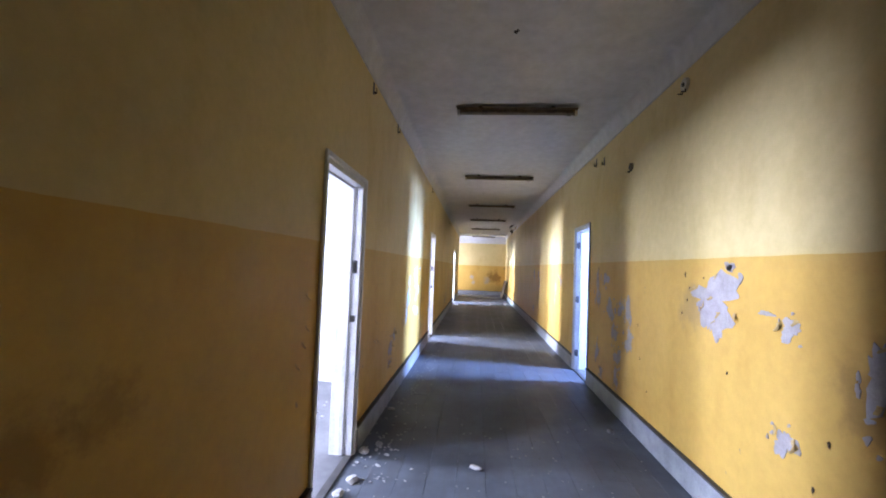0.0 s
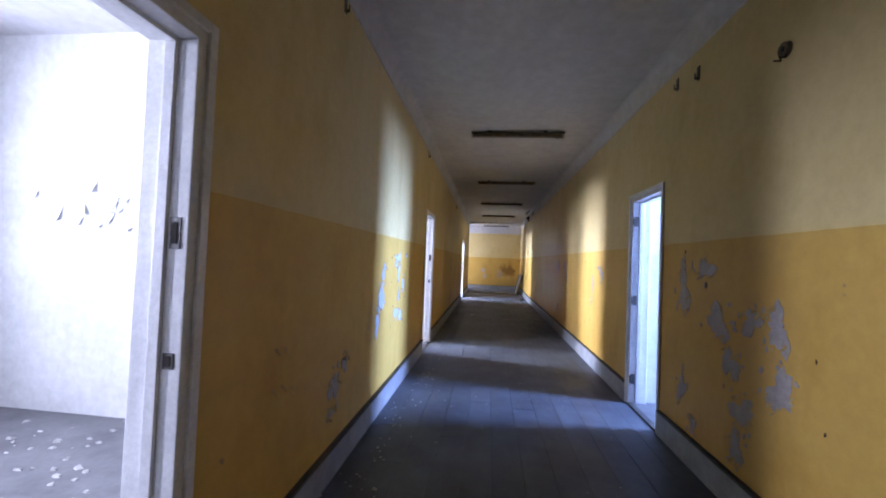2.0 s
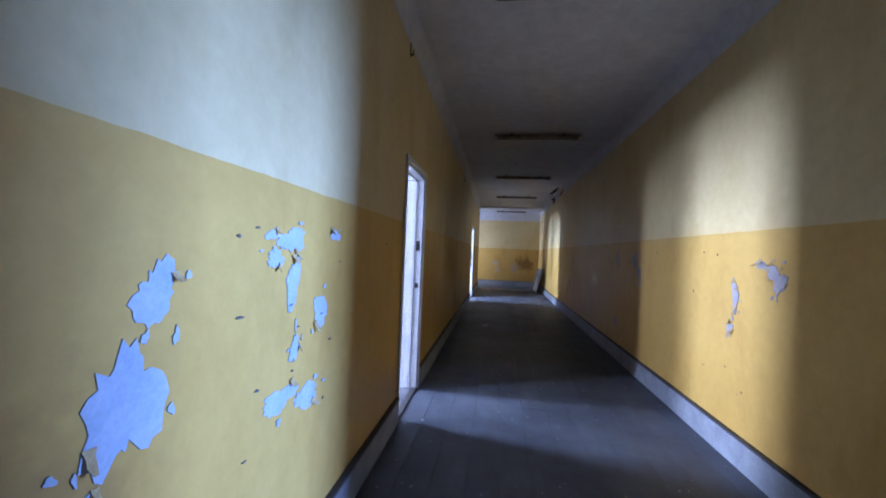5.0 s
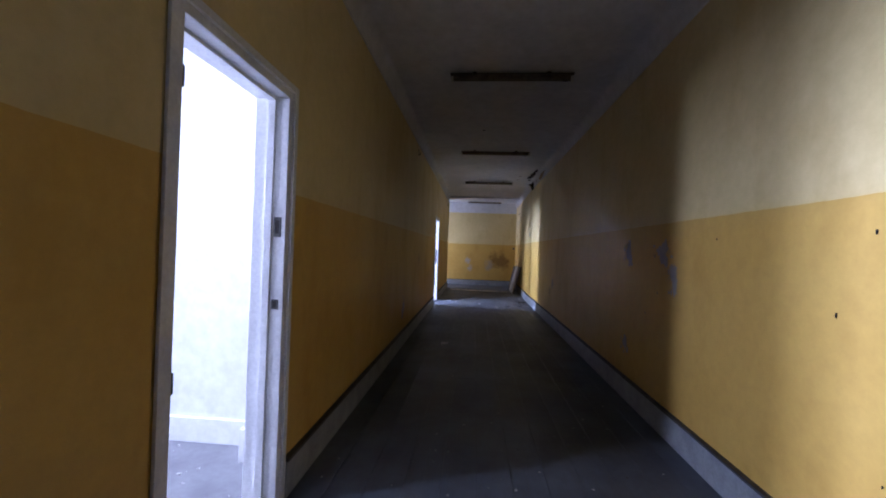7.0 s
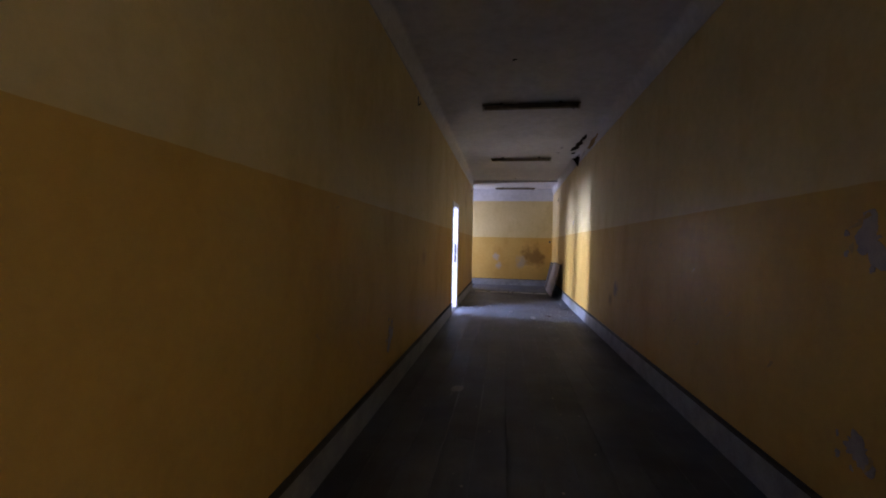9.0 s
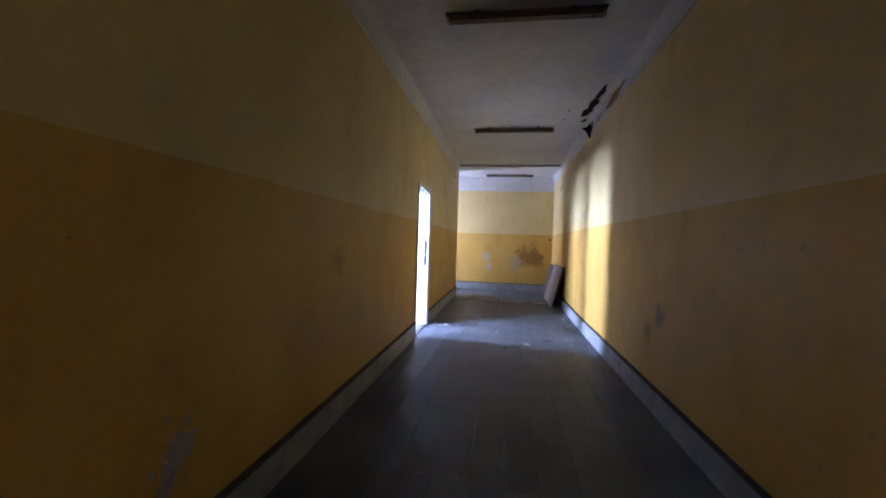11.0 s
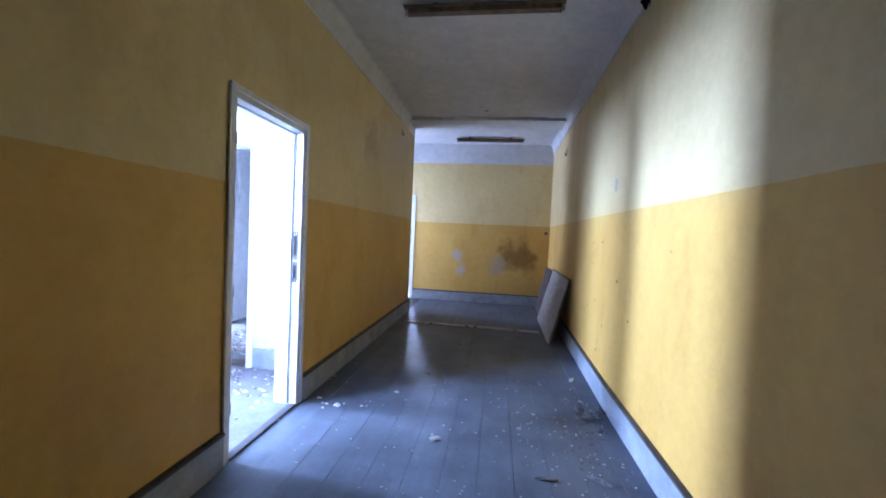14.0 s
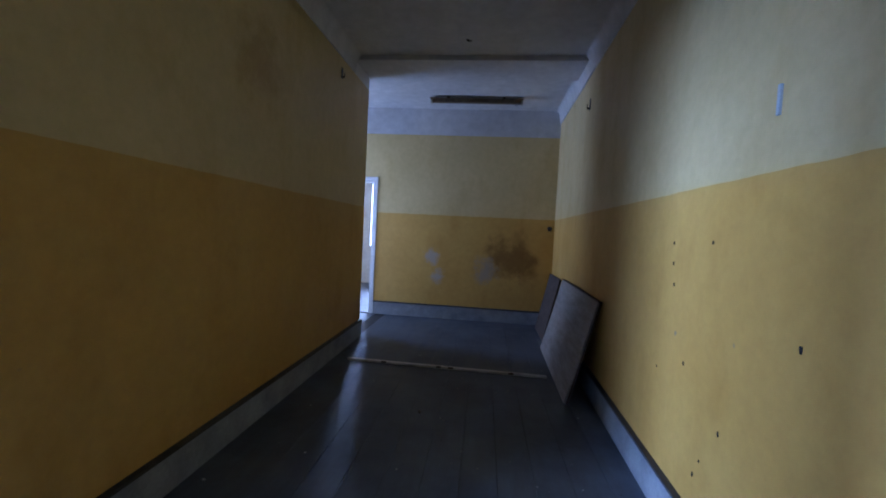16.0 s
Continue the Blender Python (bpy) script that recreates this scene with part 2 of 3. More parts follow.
def wall_x(name, x0, x1, y0, y1, openings, label, material, z1=ZC + 0.1):
    """A wall along y with openings (a, b, sill, head)."""
    dims, y = [], y0
    for a, b, s, h in sorted(openings):
        dims.append((x0, x1, y, a, 0, z1))
        dims.append((x0, x1, a, b, h, z1))
        if s > 0:
            dims.append((x0, x1, a, b, 0, s))
        y = b
    dims.append((x0, x1, y, y1, 0, z1))
    return setting(name, boxes(*dims), material, label, "wall")


def wall_y(name, x0, x1, y0, y1, openings, label, material, z1=ZC + 0.1):
    """A wall along x with openings (a, b, sill, head)."""
    dims, x = [], x0
    for a, b, s, h in sorted(openings):
        dims.append((x, a, y0, y1, 0, z1))
        dims.append((a, b, y0, y1, h, z1))
        if s > 0:
            dims.append((a, b, y0, y1, 0, s))
        x = b
    dims.append((x, x1, y0, y1, 0, z1))
    return setting(name, boxes(*dims), material, label, "wall")


# ---- structure ----
floor = setting("floor", boxes((XL - WT, XR + WT, Y0, YE + 0.2, -0.12, -0.012)), M_BED, "dark bed under the worn grey floor boards of the corridor", "floor")
FW = 0.06  # frame width
wall_w = wall_x("wall_west", XL - WT, XL, Y0, YC, [(a - FW, b + FW, 0, DH + FW) for a, b in DOOR_L],
                "two-tone yellow and ochre corridor wall with peeling paint", M_WALL)
wall_e = wall_x("wall_east", XR, XR + WT, Y0, YE + 0.16, [(DOOR_R[0] - FW, DOOR_R[1] + FW, 0, DH + FW), (YS, YS + 0.001, 0, 0)],
                "two-tone yellow corridor wall with patches of bare plaster", M_WALL)
END_DOOR = (-1.85, -1.06)
wall_n = wall_y("wall_north", XLOB, XR + SPLAY, YE, YE + 0.16, [(END_DOOR[0] - FW, END_DOOR[1] + FW, 0, DH + FW)], "yellow end wall with brown damp stain", M_WALL)
wall_y("wall_south", XL - WT, XR + WT, Y0 - 0.16, Y0, [], "plain yellow rear wall of the corridor", M_WALL)
setting("ceiling", boxes((XL - WT, XR + WT, Y0, 21.37, ZC, ZC + 0.1), (XLOB, XR + WT + SPLAY, YC, YE + 0.16, ZC, ZC + 0.1)), M_CEIL, "stained whitewashed plaster ceiling of the corridor", "ceiling")
setting("ceiling_beam", boxes((XL - WT, XR + SPLAY, 21.37, YC, ZC - 0.05, ZC + 0.1)), M_CEIL, "shallow whitewashed beam across the corridor ceiling", "beam")


def cornice(name, path_a, path_b, inward, label, depth=0.07):
    """A concave cornice from path_a to path_b; inward is the unit step from wall to room."""
    bm = bmesh.new()
    prof = []
    for i in range(7):
        t = i / 6 * math.pi / 2
        prof.append((0.012 + depth * (1 - math.cos(t)), ZB + (ZC - ZB - 0.002) * math.sin(t)))
    prof = [(0.0, ZB - 0.002)] + prof + [(0.0, ZC - 0.002)]
    rows = []
    for p in (path_a, path_b):
        rows.append([bm.verts.new((p[0] + inward[0] * u, p[1] + inward[1] * u, z)) for u, z in prof])
    for i in range(len(prof)):
        j = (i + 1) % len(prof)
        bm.faces.new((rows[0][i], rows[0][j], rows[1][j], rows[1][i]))
    bm.faces.new(rows[0])
    bm.faces.new(rows[1][::-1])
    return setting(name, finish(bm), M_CEIL, label, "cornice")


cornice("trim_cornice_west", (XL, Y0), (XL, 21.37), (1, 0), "white coved plaster cornice along the wall")
cornice("trim_cornice_east", (XR, Y0), (XR, YS), (-1, 0), "white coved plaster cornice with fallen plaster")
cornice("trim_cornice_east_far", (XR, YS), (XR + SPLAY * 0.723, YC), (-1, 0), "white coved plaster cornice near the beam")
cornice("trim_cornice_east_end", (XR + SPLAY * 0.723, YC + 0.0005), (XR + SPLAY, YE), (-1, 0), "white coved plaster cornice in the lobby")
setting("trim_cornice_north", boxes((XLOB, XR + SPLAY, YE - 0.02, YE, 2.80, ZC)), M_CEIL, "white painted band above the end wall", "cornice")


def plinth(name, x0, x1, y0, y1, side):
    ob = setting(name, boxes((x0, x1, y0, y1, 0, 0.19), bevel=0.004), M_PLINTH, "grey painted plinth with blackened top edge", "baseboard")
    dx = 0.006
    if side == "x":
        part("edge_strip", boxes((x0, x1 + dx, y0, y1, 0.19, 0.206)) if x0 < 0.5 else boxes((x0 - dx, x1, y0, y1, 0.19, 0.206)), M_PLINTH_TOP, ob, "blackened strip along the top")
    else:
        part("edge_strip", boxes((x0, x1, y0 - dx, y1, 0.19, 0.206)), M_PLINTH_TOP, ob, "blackened strip along the top")
    return ob


PL = 0.028
ys = [Y0] + [v for a, b in DOOR_L for v in (a - 0.075, b + 0.075)] + [YC]
for a, b in zip(ys[::2], ys[1::2]):
    plinth("baseboard_west", XL, XL + PL, a, b, "x")
ys = [Y0, DOOR_R[0] - 0.075, DOOR_R[1] + 0.075, YS, YS + 0.0004, YE - PL]
for a, b in zip(ys[::2], ys[1::2]):
    base = plinth("baseboard_east", XR - PL, XR, a, b, "x")
    for ob in (base, *base.children):
        for v in ob.data.vertices:
            v.co.x += max(0.0, (v.co.y - YS) / (YE - YS)) * SPLAY
for v in wall_e.data.vertices:
    v.co.x += max(0.0, (v.co.y - YS) / (YE - YS)) * SPLAY
plinth("baseboard_north", END_DOOR[1] + 0.075, XR - PL + SPLAY, YE - PL, YE, "y")

# rooms behind the doors


def room(tag, x0, x1, y0, y1, z=ZC):
    setting("floor_" + tag, boxes((x0, x1, y0, y1, -0.12, 0.0)), M_ROOMFLOOR, "dusty pale room floor littered with paint flakes", "floor")
    setting("ceiling_" + tag, boxes((x0, x1, y0, y1, z, z + 0.1)), M_CEIL, "white plaster room ceiling", "ceiling")


T = 0.12
room("room_one", XW, XL - WT, 0.6, 6.07)
room("room_two", XW, XL - WT, 6.19, 10.28)
room("room_three", XW, XL - WT, 13.4, 18.65)
room("room_small", -2.92, XL - WT, 18.77, YC - 0.12)
room("room_bright", XW, -3.04, 18.77, 21.6)
room("room_east", XR + WT, XE, 4.6, 7.47)
room("room_north", -3.2, 0.4, YE + 0.16, 26.5)
setting("floor_lobby", boxes((XLOB, XL - WT, YC, YE + 0.2, -0.12, -0.002)), M_ROOMFLOOR, "grey lobby floor", "floor")
wall_x("wall_outer_west", XW - 0.3, XW, 0.48, 22.0, [(a, b, WZ0, WZ1) for a, b in WEST_WINDOWS] + [(19.5, 20.5, WZ0, WZ1)], "white outer wall with window openings", M_WHITE)
wall_x("wall_outer_east", XE, XE + 0.3, 4.5, 7.62, [(EAST_WINDOW[0], EAST_WINDOW[1], WZ0, WZ1)], "white outer wall with a window opening", M_WHITE)
for y0, y1, xa, xb in ((0.48, 0.6, XW, XL - WT), (6.07, 6.19, XW, XL - WT), (10.28, 10.40, XW, XL - WT), (13.28, 13.4, XW, XL - WT), (21.6, 21.72, XW, -3.04), (YC - 0.12, YC, XLOB, XL - WT), (4.48, 4.6, XR + WT, XE), (7.47, 7.59, XR + WT, XE)):
    wall_y("wall_partition", xa, xb, y0, y1, [], "white plastered partition wall with flaking paint", M_WHITE)
wall_y("wall_partition", XW, XL - WT, 18.65, 18.77, [(-2.44, -1.57, 0, 2.10)], "white partition wall with a doorway", M_WHITE)
wall_x("wall_partition", -3.04, -2.92, 18.77, YC - 0.12, [(19.36, 20.16, 0, 2.16)], "white partition wall with a bright doorway", M_WHITE)
wall_x("wall_lobby", XLOB - 0.16, XLOB, YC - 0.12, YE + 0.16, [(22.1, 23.0, 1.0, 2.5)], "lobby outer wall with a window opening", M_WHITE)
wall_x("wall_north_room", -3.36, -3.2, YE + 0.16, 26.8, [], "white room wall", M_WHITE)
wall_x("wall_north_room", 0.4, 0.56, YE + 0.16, 26.8, [], "white room wall", M_WHITE)
wall_y("wall_north_room", -3.2, 0.4, 26.5, 26.8, [(-2.05, -1.05, WZ0, WZ1)], "white outer wall with a window opening", M_WHITE)
# white inner faces of the corridor walls, as the rooms show them
LIN = 0.004
wall_x("wall_lining_west", XL - WT - LIN, XL - WT, 0.6, YC - 0.12, [(a - FW, b + FW, 0, DH + FW) for a, b in DOOR_L], "white plaster on the room side of the wall", M_WHITE, ZC)
wall_x("wall_lining_east", XR + WT, XR + WT + LIN, 4.6, 7.47, [(DOOR_R[0] - FW, DOOR_R[1] + FW, 0, DH + FW)], "white plaster on the room side of the wall", M_WHITE, ZC)


def door_frame(name, m, width, hinges, strikes, label, left_strike=False):
    """An empty door frame; local x runs across the opening, y into the wall, z up. hinges on the jamb at x=0, strikes at x=width."""
    root = tagged(new(name), label, "door frame", kind="structure")
    root.matrix_basis = m
    d = WT + 0.012
    for x0, x1 in ((-FW, 0.0), (width, width + FW)):
        part("jamb", boxes((x0, x1, -0.006, d, 0, DH + 0.001), bevel=0.004), M_FRAME, root)
        s = 1 if x0 < 0 else -1
        xin = 0.0 if x0 < 0 else width
        part("stop", boxes((min(xin, xin + s * 0.014), max(xin, xin + s * 0.014), 0.062, 0.10, 0.012, DH - 0.014), bevel=0.002), M_FRAME, root)
        xo = x0 - 0.012 if x0 < 0 else x1 + 0.012
        part("casing", boxes((min(xo, xo + s * 0.034), max(xo, xo + s * 0.034), -0.020, -0.0062, 0, DH + FW + 0.012), bevel=0.003), M_FRAME, root)
    part("header", boxes((-FW, width + FW, -0.006, d, DH + 0.001, DH + FW), bevel=0.004), M_FRAME, root)
    part("stop", boxes((0.0, width, 0.062, 0.10, DH - 0.014, DH + 0.0005), bevel=0.002), M_FRAME, root)
    part("casing", boxes((-FW - 0.012 + 0.0345, width + FW + 0.012 - 0.0345, -0.020, -0.0062, DH + FW - 0.022, DH + FW + 0.012), bevel=0.003), M_FRAME, root)
    part("threshold", boxes((0.0, width, -0.012, 0.045, -0.01, 0.012), bevel=0.004), M_PLINTH_TOP, root, "blackened threshold edge")
    part("threshold_board", boxes((0.0, width, 0.046, d, -0.01, 0.006), bevel=0.002), M_ROOMFLOOR, root, "dusty floor strip in the doorway")
    for z in hinges:
        part("hinge", boxes((0.0, 0.012, 0.012, 0.05, z - 0.05, z + 0.05), (0.0, 0.016, 0.0, 0.014, z - 0.035, z + 0.035), bevel=0.002), M_STEEL, root, "tarnished steel hinge leaf")
    for z, h in strikes:
        part("strike_plate", boxes((width - 0.004, width + 0.001, 0.016, 0.052, z - h / 2, z + h / 2), bevel=0.001), M_STEEL, root, "dark steel strike plate")
        part("latch_hole", boxes((width - 0.0065, width - 0.0042, 0.026, 0.044, z - h / 3, z + h / 3)), M_DARK, root, "dark latch hole")
    return root


def frame_west(name, a, b, **kw):
    # local x -> +y, local y -> -x
    return door_frame(name, Matrix.Translation((XL, a, 0)) @ pose(0, 0, 0, 0, 0, 90), b - a, **kw)


frame_west("door_1", *DOOR_L[0], hinges=(1.86, 0.86), strikes=((1.44, 0.10), (1.04, 0.05)), label="white door frame without a leaf, chipped gloss paint")
frame_west("door_2", *DOOR_L[1], hinges=(1.86, 0.86), strikes=((1.41, 0.10), (1.02, 0.05)), label="white door frame without a leaf, rusted hinges")
frame_west("door_3", *DOOR_L[2], hinges=(1.84, 0.98, 0.3), strikes=((1.02, 0.16), (1.22, 0.22)), label="white door frame with a broken strike side")
door_frame("door_4", Matrix.Translation((XR, DOOR_R[1], 0)) @ pose(0, 0, 0, 0, 0, -90), DOOR_R[1] - DOOR_R[0], hinges=(1.86, 1.05, 0.25), strikes=(), label="bluish white door frame standing open to a side room")
door_frame("door_5", Matrix.Translation((END_DOOR[0], YE, 0)), END_DOOR[1] - END_DOOR[0], hinges=(1.8, 0.3), strikes=((1.05, 0.1),), label="white door frame in the end wall")

# inner doorways behind the third door
inner = tagged(new("door_6"), "white inner door frame with open leaf", "door frame", kind="structure")
part("jamb", boxes((-1.63, -1.568, 18.63, 18.79, 0, 2.10), bevel=0.004), M_FRAME, inner)
part("jamb", boxes((-2.442, -2.38, 18.63, 18.79, 0, 2.10), bevel=0.004), M_FRAME, inner)
part("header", boxes((-2.442, -1.568, 18.63, 18.79, 2.1002, 2.16), bevel=0.004), M_FRAME, inner)
part("threshold", boxes((-2.38, -1.63, 18.64, 18.78, 0.0, 0.02), bevel=0.003), M_BOARD_D, inner)
leaf = tagged(new("door_leaf"), "white inner door leaf standing ajar", "door")
leaf.matrix_basis = Matrix.Translation((-2.34, 18.60, 0.012)) @ pose(0, 0, 0, 0, 0, -43)
part("panel", boxes((0.0, 0.74, -0.02, 0.02, 0, 2.02), bevel=0.003), M_FRAME, leaf)
part("lock_plate", boxes((0.7395, 0.743, -0.011, 0.011, 0.93, 1.09)), M_STEEL, leaf, "tarnished lock plate on the leaf's edge")
inner2 = tagged(new("door_7"), "white frame of the bright doorway", "door frame", kind="structure")
for a, b in ((19.36, 19.42), (20.10, 20.16)):
    part("jamb", boxes((-3.06, -2.90, a - 0.002, b, 0, 2.16), bevel=0.004), M_FRAME, inner2)
part("header", boxes((-3.06, -2.90, 19.358, 20.162, 2.11, 2.162), bevel=0.004), M_FRAME, inner2)
part("threshold", boxes((-3.05, -2.905, 19.42, 20.10, 0.0, 0.02), bevel=0.003), M_BOARD_D, inner2)
for nm, d in (("room_small", (-2.918, -2.895, 18.78, 19.34, 0, 0.2)), ("room_three", (-1.555, -0.96, 18.625, 18.65, 0, 0.2)), ("room_two", (XW, -0.96, 10.255, 10.28, 0, 0.16)), ("room_bright", (XW, -3.06, 21.575, 21.6, 0, 0.2))):
    setting("baseboard_" + nm, boxes(d, bevel=0.004), M_PLINTH if nm != "room_two" else M_WHITE, "painted plinth at the foot of the room wall", "baseboard")
setting("trim_pier", boxes((-1.2, -0.96, 10.07, 10.253, 0, 0.2), bevel=0.004), M_WHITE, "white painted pipe casing in the room corner", "trim")

# windows of the rooms: frames in the openings
def window(name, m, w, h, label):
    root = tagged(new(name), label, "window", kind="structure")
    root.matrix_basis = m
    for d in ((-w / 2, -w / 2 + 0.05, -0.03, 0.03, 0, h), (w / 2 - 0.05, w / 2, -0.03, 0.03, 0, h), (-w / 2 + 0.05, w / 2 - 0.05, -0.03, 0.03, 0, 0.05), (-w / 2 + 0.05, w / 2 - 0.05, -0.03, 0.03, h - 0.05, h)):
        part("window_frame", boxes(d, bevel=0.003), M_FRAME, root)
    part("window_sill", boxes((-w / 2 + 0.002, w / 2 - 0.002, 0.031, 0.2, -0.001, 0.024), bevel=0.004), M_FRAME, root)
    return root


for i, (a, b) in enumerate(WEST_WINDOWS + [(19.5, 20.5)]):
    window("window_%d" % (i + 1), Matrix.Translation((XW - 0.17, (a + b) / 2, WZ0)) @ pose(0, 0, 0, 0, 0, -90), b - a, WZ1 - WZ0, "white window frame in the outer wall")
window("window_8", Matrix.Translation((XE + 0.17, 7.03, WZ0)) @ pose(0, 0, 0, 0, 0, 90), 0.7, WZ1 - WZ0, "white window frame in the outer wall")
window("window_9", Matrix.Translation((-1.55, 26.67, WZ0)) @ pose(0, 0, 0, 0, 0, 180), 1.0, 1.6, "white window frame in the outer wall")

# ---- worn paint, holes and scars on the walls ----
def blob_bm(w, h, seed, n=36, ragged=0.38, lift=0.0):
    """A ragged flat patch in the local xz plane, bulging slightly towards +y by lift."""
    rnd = random.Random(seed)
    ph = [rnd.uniform(0, 6.28) for _ in range(5)]
    bm = bmesh.new()
    c = bm.verts.new((0, lift, 0))
    ring = []
    for i in range(n):
        a = i / n * 2 * math.pi
        r = 1 + ragged * (0.6 * math.sin(2 * a + ph[0]) + 0.5 * math.sin(3 * a + ph[1]) + 0.2 * math.sin(5 * a + ph[2]) + 0.22 * math.sin(11 * a + ph[3])) + rnd.uniform(-0.13, 0.13)
        ring.append(bm.verts.new((w / 2 * r * math.cos(a), 0, h / 2 * r * math.sin(a))))
    for i in range(n):
        bm.faces.new((c, ring[i], ring[(i + 1) % n]))
    ex = bmesh.ops.extrude_face_region(bm, geom=bm.faces[:])
    for v in [g for g in ex["geom"] if isinstance(g, bmesh.types.BMVert)]:
        v.co.y -= 0.0035
    return finish(bm)


def flake_bm(w, h, seed):
    """A curled chip of paint standing off the wall."""
    rnd = random.Random(seed)
    bm = bmesh.new()
    rows = []
    for i in range(4):
        u = i / 3
        k = 1 - 0.5 * u
        y = 0.003 + 0.020 * u * u
        rows.append([bm.verts.new((w * (j / 2 - 0.5) * k + rnd.uniform(-0.1, 0.1) * w, y + rnd.uniform(0, 0.004), h * (0.5 - u))) for j in range(3)])
    for i in range(3):
        for j in range(2):
            bm.faces.new((rows[i][j], rows[i][j + 1], rows[i + 1][j + 1], rows[i + 1][j]))
    ex = bmesh.ops.extrude_face_region(bm, geom=bm.faces[:])
    for v in [g for g in ex["geom"] if isinstance(g, bmesh.types.BMVert)]:
        v.co.y -= 0.0015
    return finish(bm)


def on_wall(side, u, z):
    """Pose on a wall: local x along the wall, local y out of it."""
    if side == "W":
        return Matrix.Translation((XL + 0.001, u, z)) @ pose(0, 0, 0, 0, 0, -90)
    if side == "E":
        return Matrix.Translation((XR - 0.001, u, z)) @ pose(0, 0, 0, 0, 0, 90)
    return Matrix.Translation((u, YE - 0.001, z)) @ pose(0, 0, 0, 0, 0, 180)


COUNT = [0]
WALLS = {"W": wall_w, "E": wall_e, "N": wall_n}


def patch(side, u, z, w, h, material, label, chips=3, ragged=0.38):
    seed = int(u * 97 + z * 1013 + w * 31)
    bm = blob_bm(w, h, seed, 36, ragged)
    bm.transform(on_wall(side, u, z) @ Matrix.Translation((0, 0.0010 + 0.0004 * (COUNT[0] % 6), 0)))
    COUNT[0] += 1
    part("bare_patch", bm, material, WALLS[side], label)
    rnd = random.Random(seed + 1)
    for _ in range(2 * min(chips, 2)):
        a, k = rnd.uniform(0, 6.28), rnd.uniform(0.65, 0.95)
        bm = blob_bm(w * rnd.uniform(0.08, 0.22), h * rnd.uniform(0.10, 0.25), seed + int(a * 50), 16, 0.4)
        bm.transform(on_wall(side, u + k * w * math.cos(a), z + k * h * math.sin(a)) @ Matrix.Translation((0, 0.0035, 0)))
        part("bare_patch", bm, material, WALLS[side], label)
    for _ in range(chips):
        a = rnd.uniform(0, 6.28)
        bm = flake_bm(rnd.uniform(0.015, 0.035), rnd.uniform(0.02, 0.05), rnd.random())
        bm.transform(on_wall(side, u + 0.55 * w * math.cos(a), z + 0.55 * h * math.sin(a)) @ pose(0, 0, 0, 0, rnd.uniform(-60, 60), 0))
        part("paint_chip", bm, M_CURL, WALLS[side], "curled chip of peeling paint")


PEEL_E = [(3.93, 1.33, 0.48, 0.26), (3.97, 1.20, 0.16, 0.24), (3.33, 1.23, 0.12, 0.09), (3.36, 0.68, 0.12, 0.13), (2.90, 1.12, 0.13, 0.22), (2.78, 0.92, 0.2, 0.16), (6.02, 1.40, 0.16, 0.14),
          (6.31, 1.23, 0.15, 0.32), (5.87, 1.06, 0.22, 0.19), (5.54, 1.11, 0.15, 0.13), (5.34, 1.10, 0.15, 0.20), (5.73, 0.83, 0.13, 0.19), (5.32, 0.79, 0.17, 0.19), (5.62, 0.58, 0.17, 0.15), (5.66, 0.36, 0.13, 0.15)]
PEEL_E2 = [(8.49, 1.28, 0.14, 0.13), (8.62, 1.36, 0.15, 0.05), (8.91, 1.14, 0.09, 0.18), (8.97, 0.90, 0.07, 0.08), (10.98, 1.36, 0.2, 0.13), (10.80, 1.19, 0.10, 0.18),
           (11.65, 1.36, 0.13, 0.17), (11.67, 0.50, 0.12, 0.12), (6.32, 0.5, 0.1, 0.2), (6.15, 0.30, 0.12, 0.1)]
for p in PEEL_E:
    patch("E", *p, M_PLASTER, "bare lilac-grey plaster where paint has peeled", 4, 0.5)
for p in PEEL_E2:
    patch("E", *p, M_PLASTER, "bare lilac-grey plaster where paint has peeled", 3, 0.5)
PEEL_BLUE = [(7.24, 1.39, 0.16, 0.10), (7.10, 1.40, 0.07, 0.035), (7.13, 1.32, 0.11, 0.055), (7.25, 1.22, 0.085, 0.18), (7.28, 0.98, 0.06, 0.10), (7.20, 0.82, 0.20, 0.09),
             (7.40, 0.76, 0.20, 0.09), (7.49, 1.09, 0.14, 0.12), (6.66, 1.25, 0.10, 0.14), (6.60, 1.02, 0.16, 0.26), (6.50, 0.80, 0.12, 0.18), (7.62, 1.42, 0.10, 0.05)]
for p in PEEL_BLUE:
    patch("W", *p, M_BLUE, "pale blue older paint showing through", 1, 0.3)
for p in [(5.57, 0.56, 0.13, 0.18), (5.54, 0.40, 0.10, 0.06), (5.75, 0.66, 0.08, 0.12), (13.18, 0.49, 0.14, 0.18)]:
    patch("W", *p, M_PLASTER, "bare grey plaster where paint has peeled", 3, 0.5)
for u, z in [(4.93, 0.93), (4.92, 0.76), (5.0, 0.72), (3.34, 1.28), (3.35, 1.11), (3.31, 1.03), (3.25, 0.93), (4.85, 0.94), (4.84, 0.76), (13.67, 1.34), (11.8, 0.8), (12.4, 0.62)]:
    bm = flake_bm(0.026, 0.034, int(u * 100))
    bm.transform(on_wall("W", u, z))
    part("paint_chip", bm, M_CURL, wall_w, "curled chip of peeling paint")
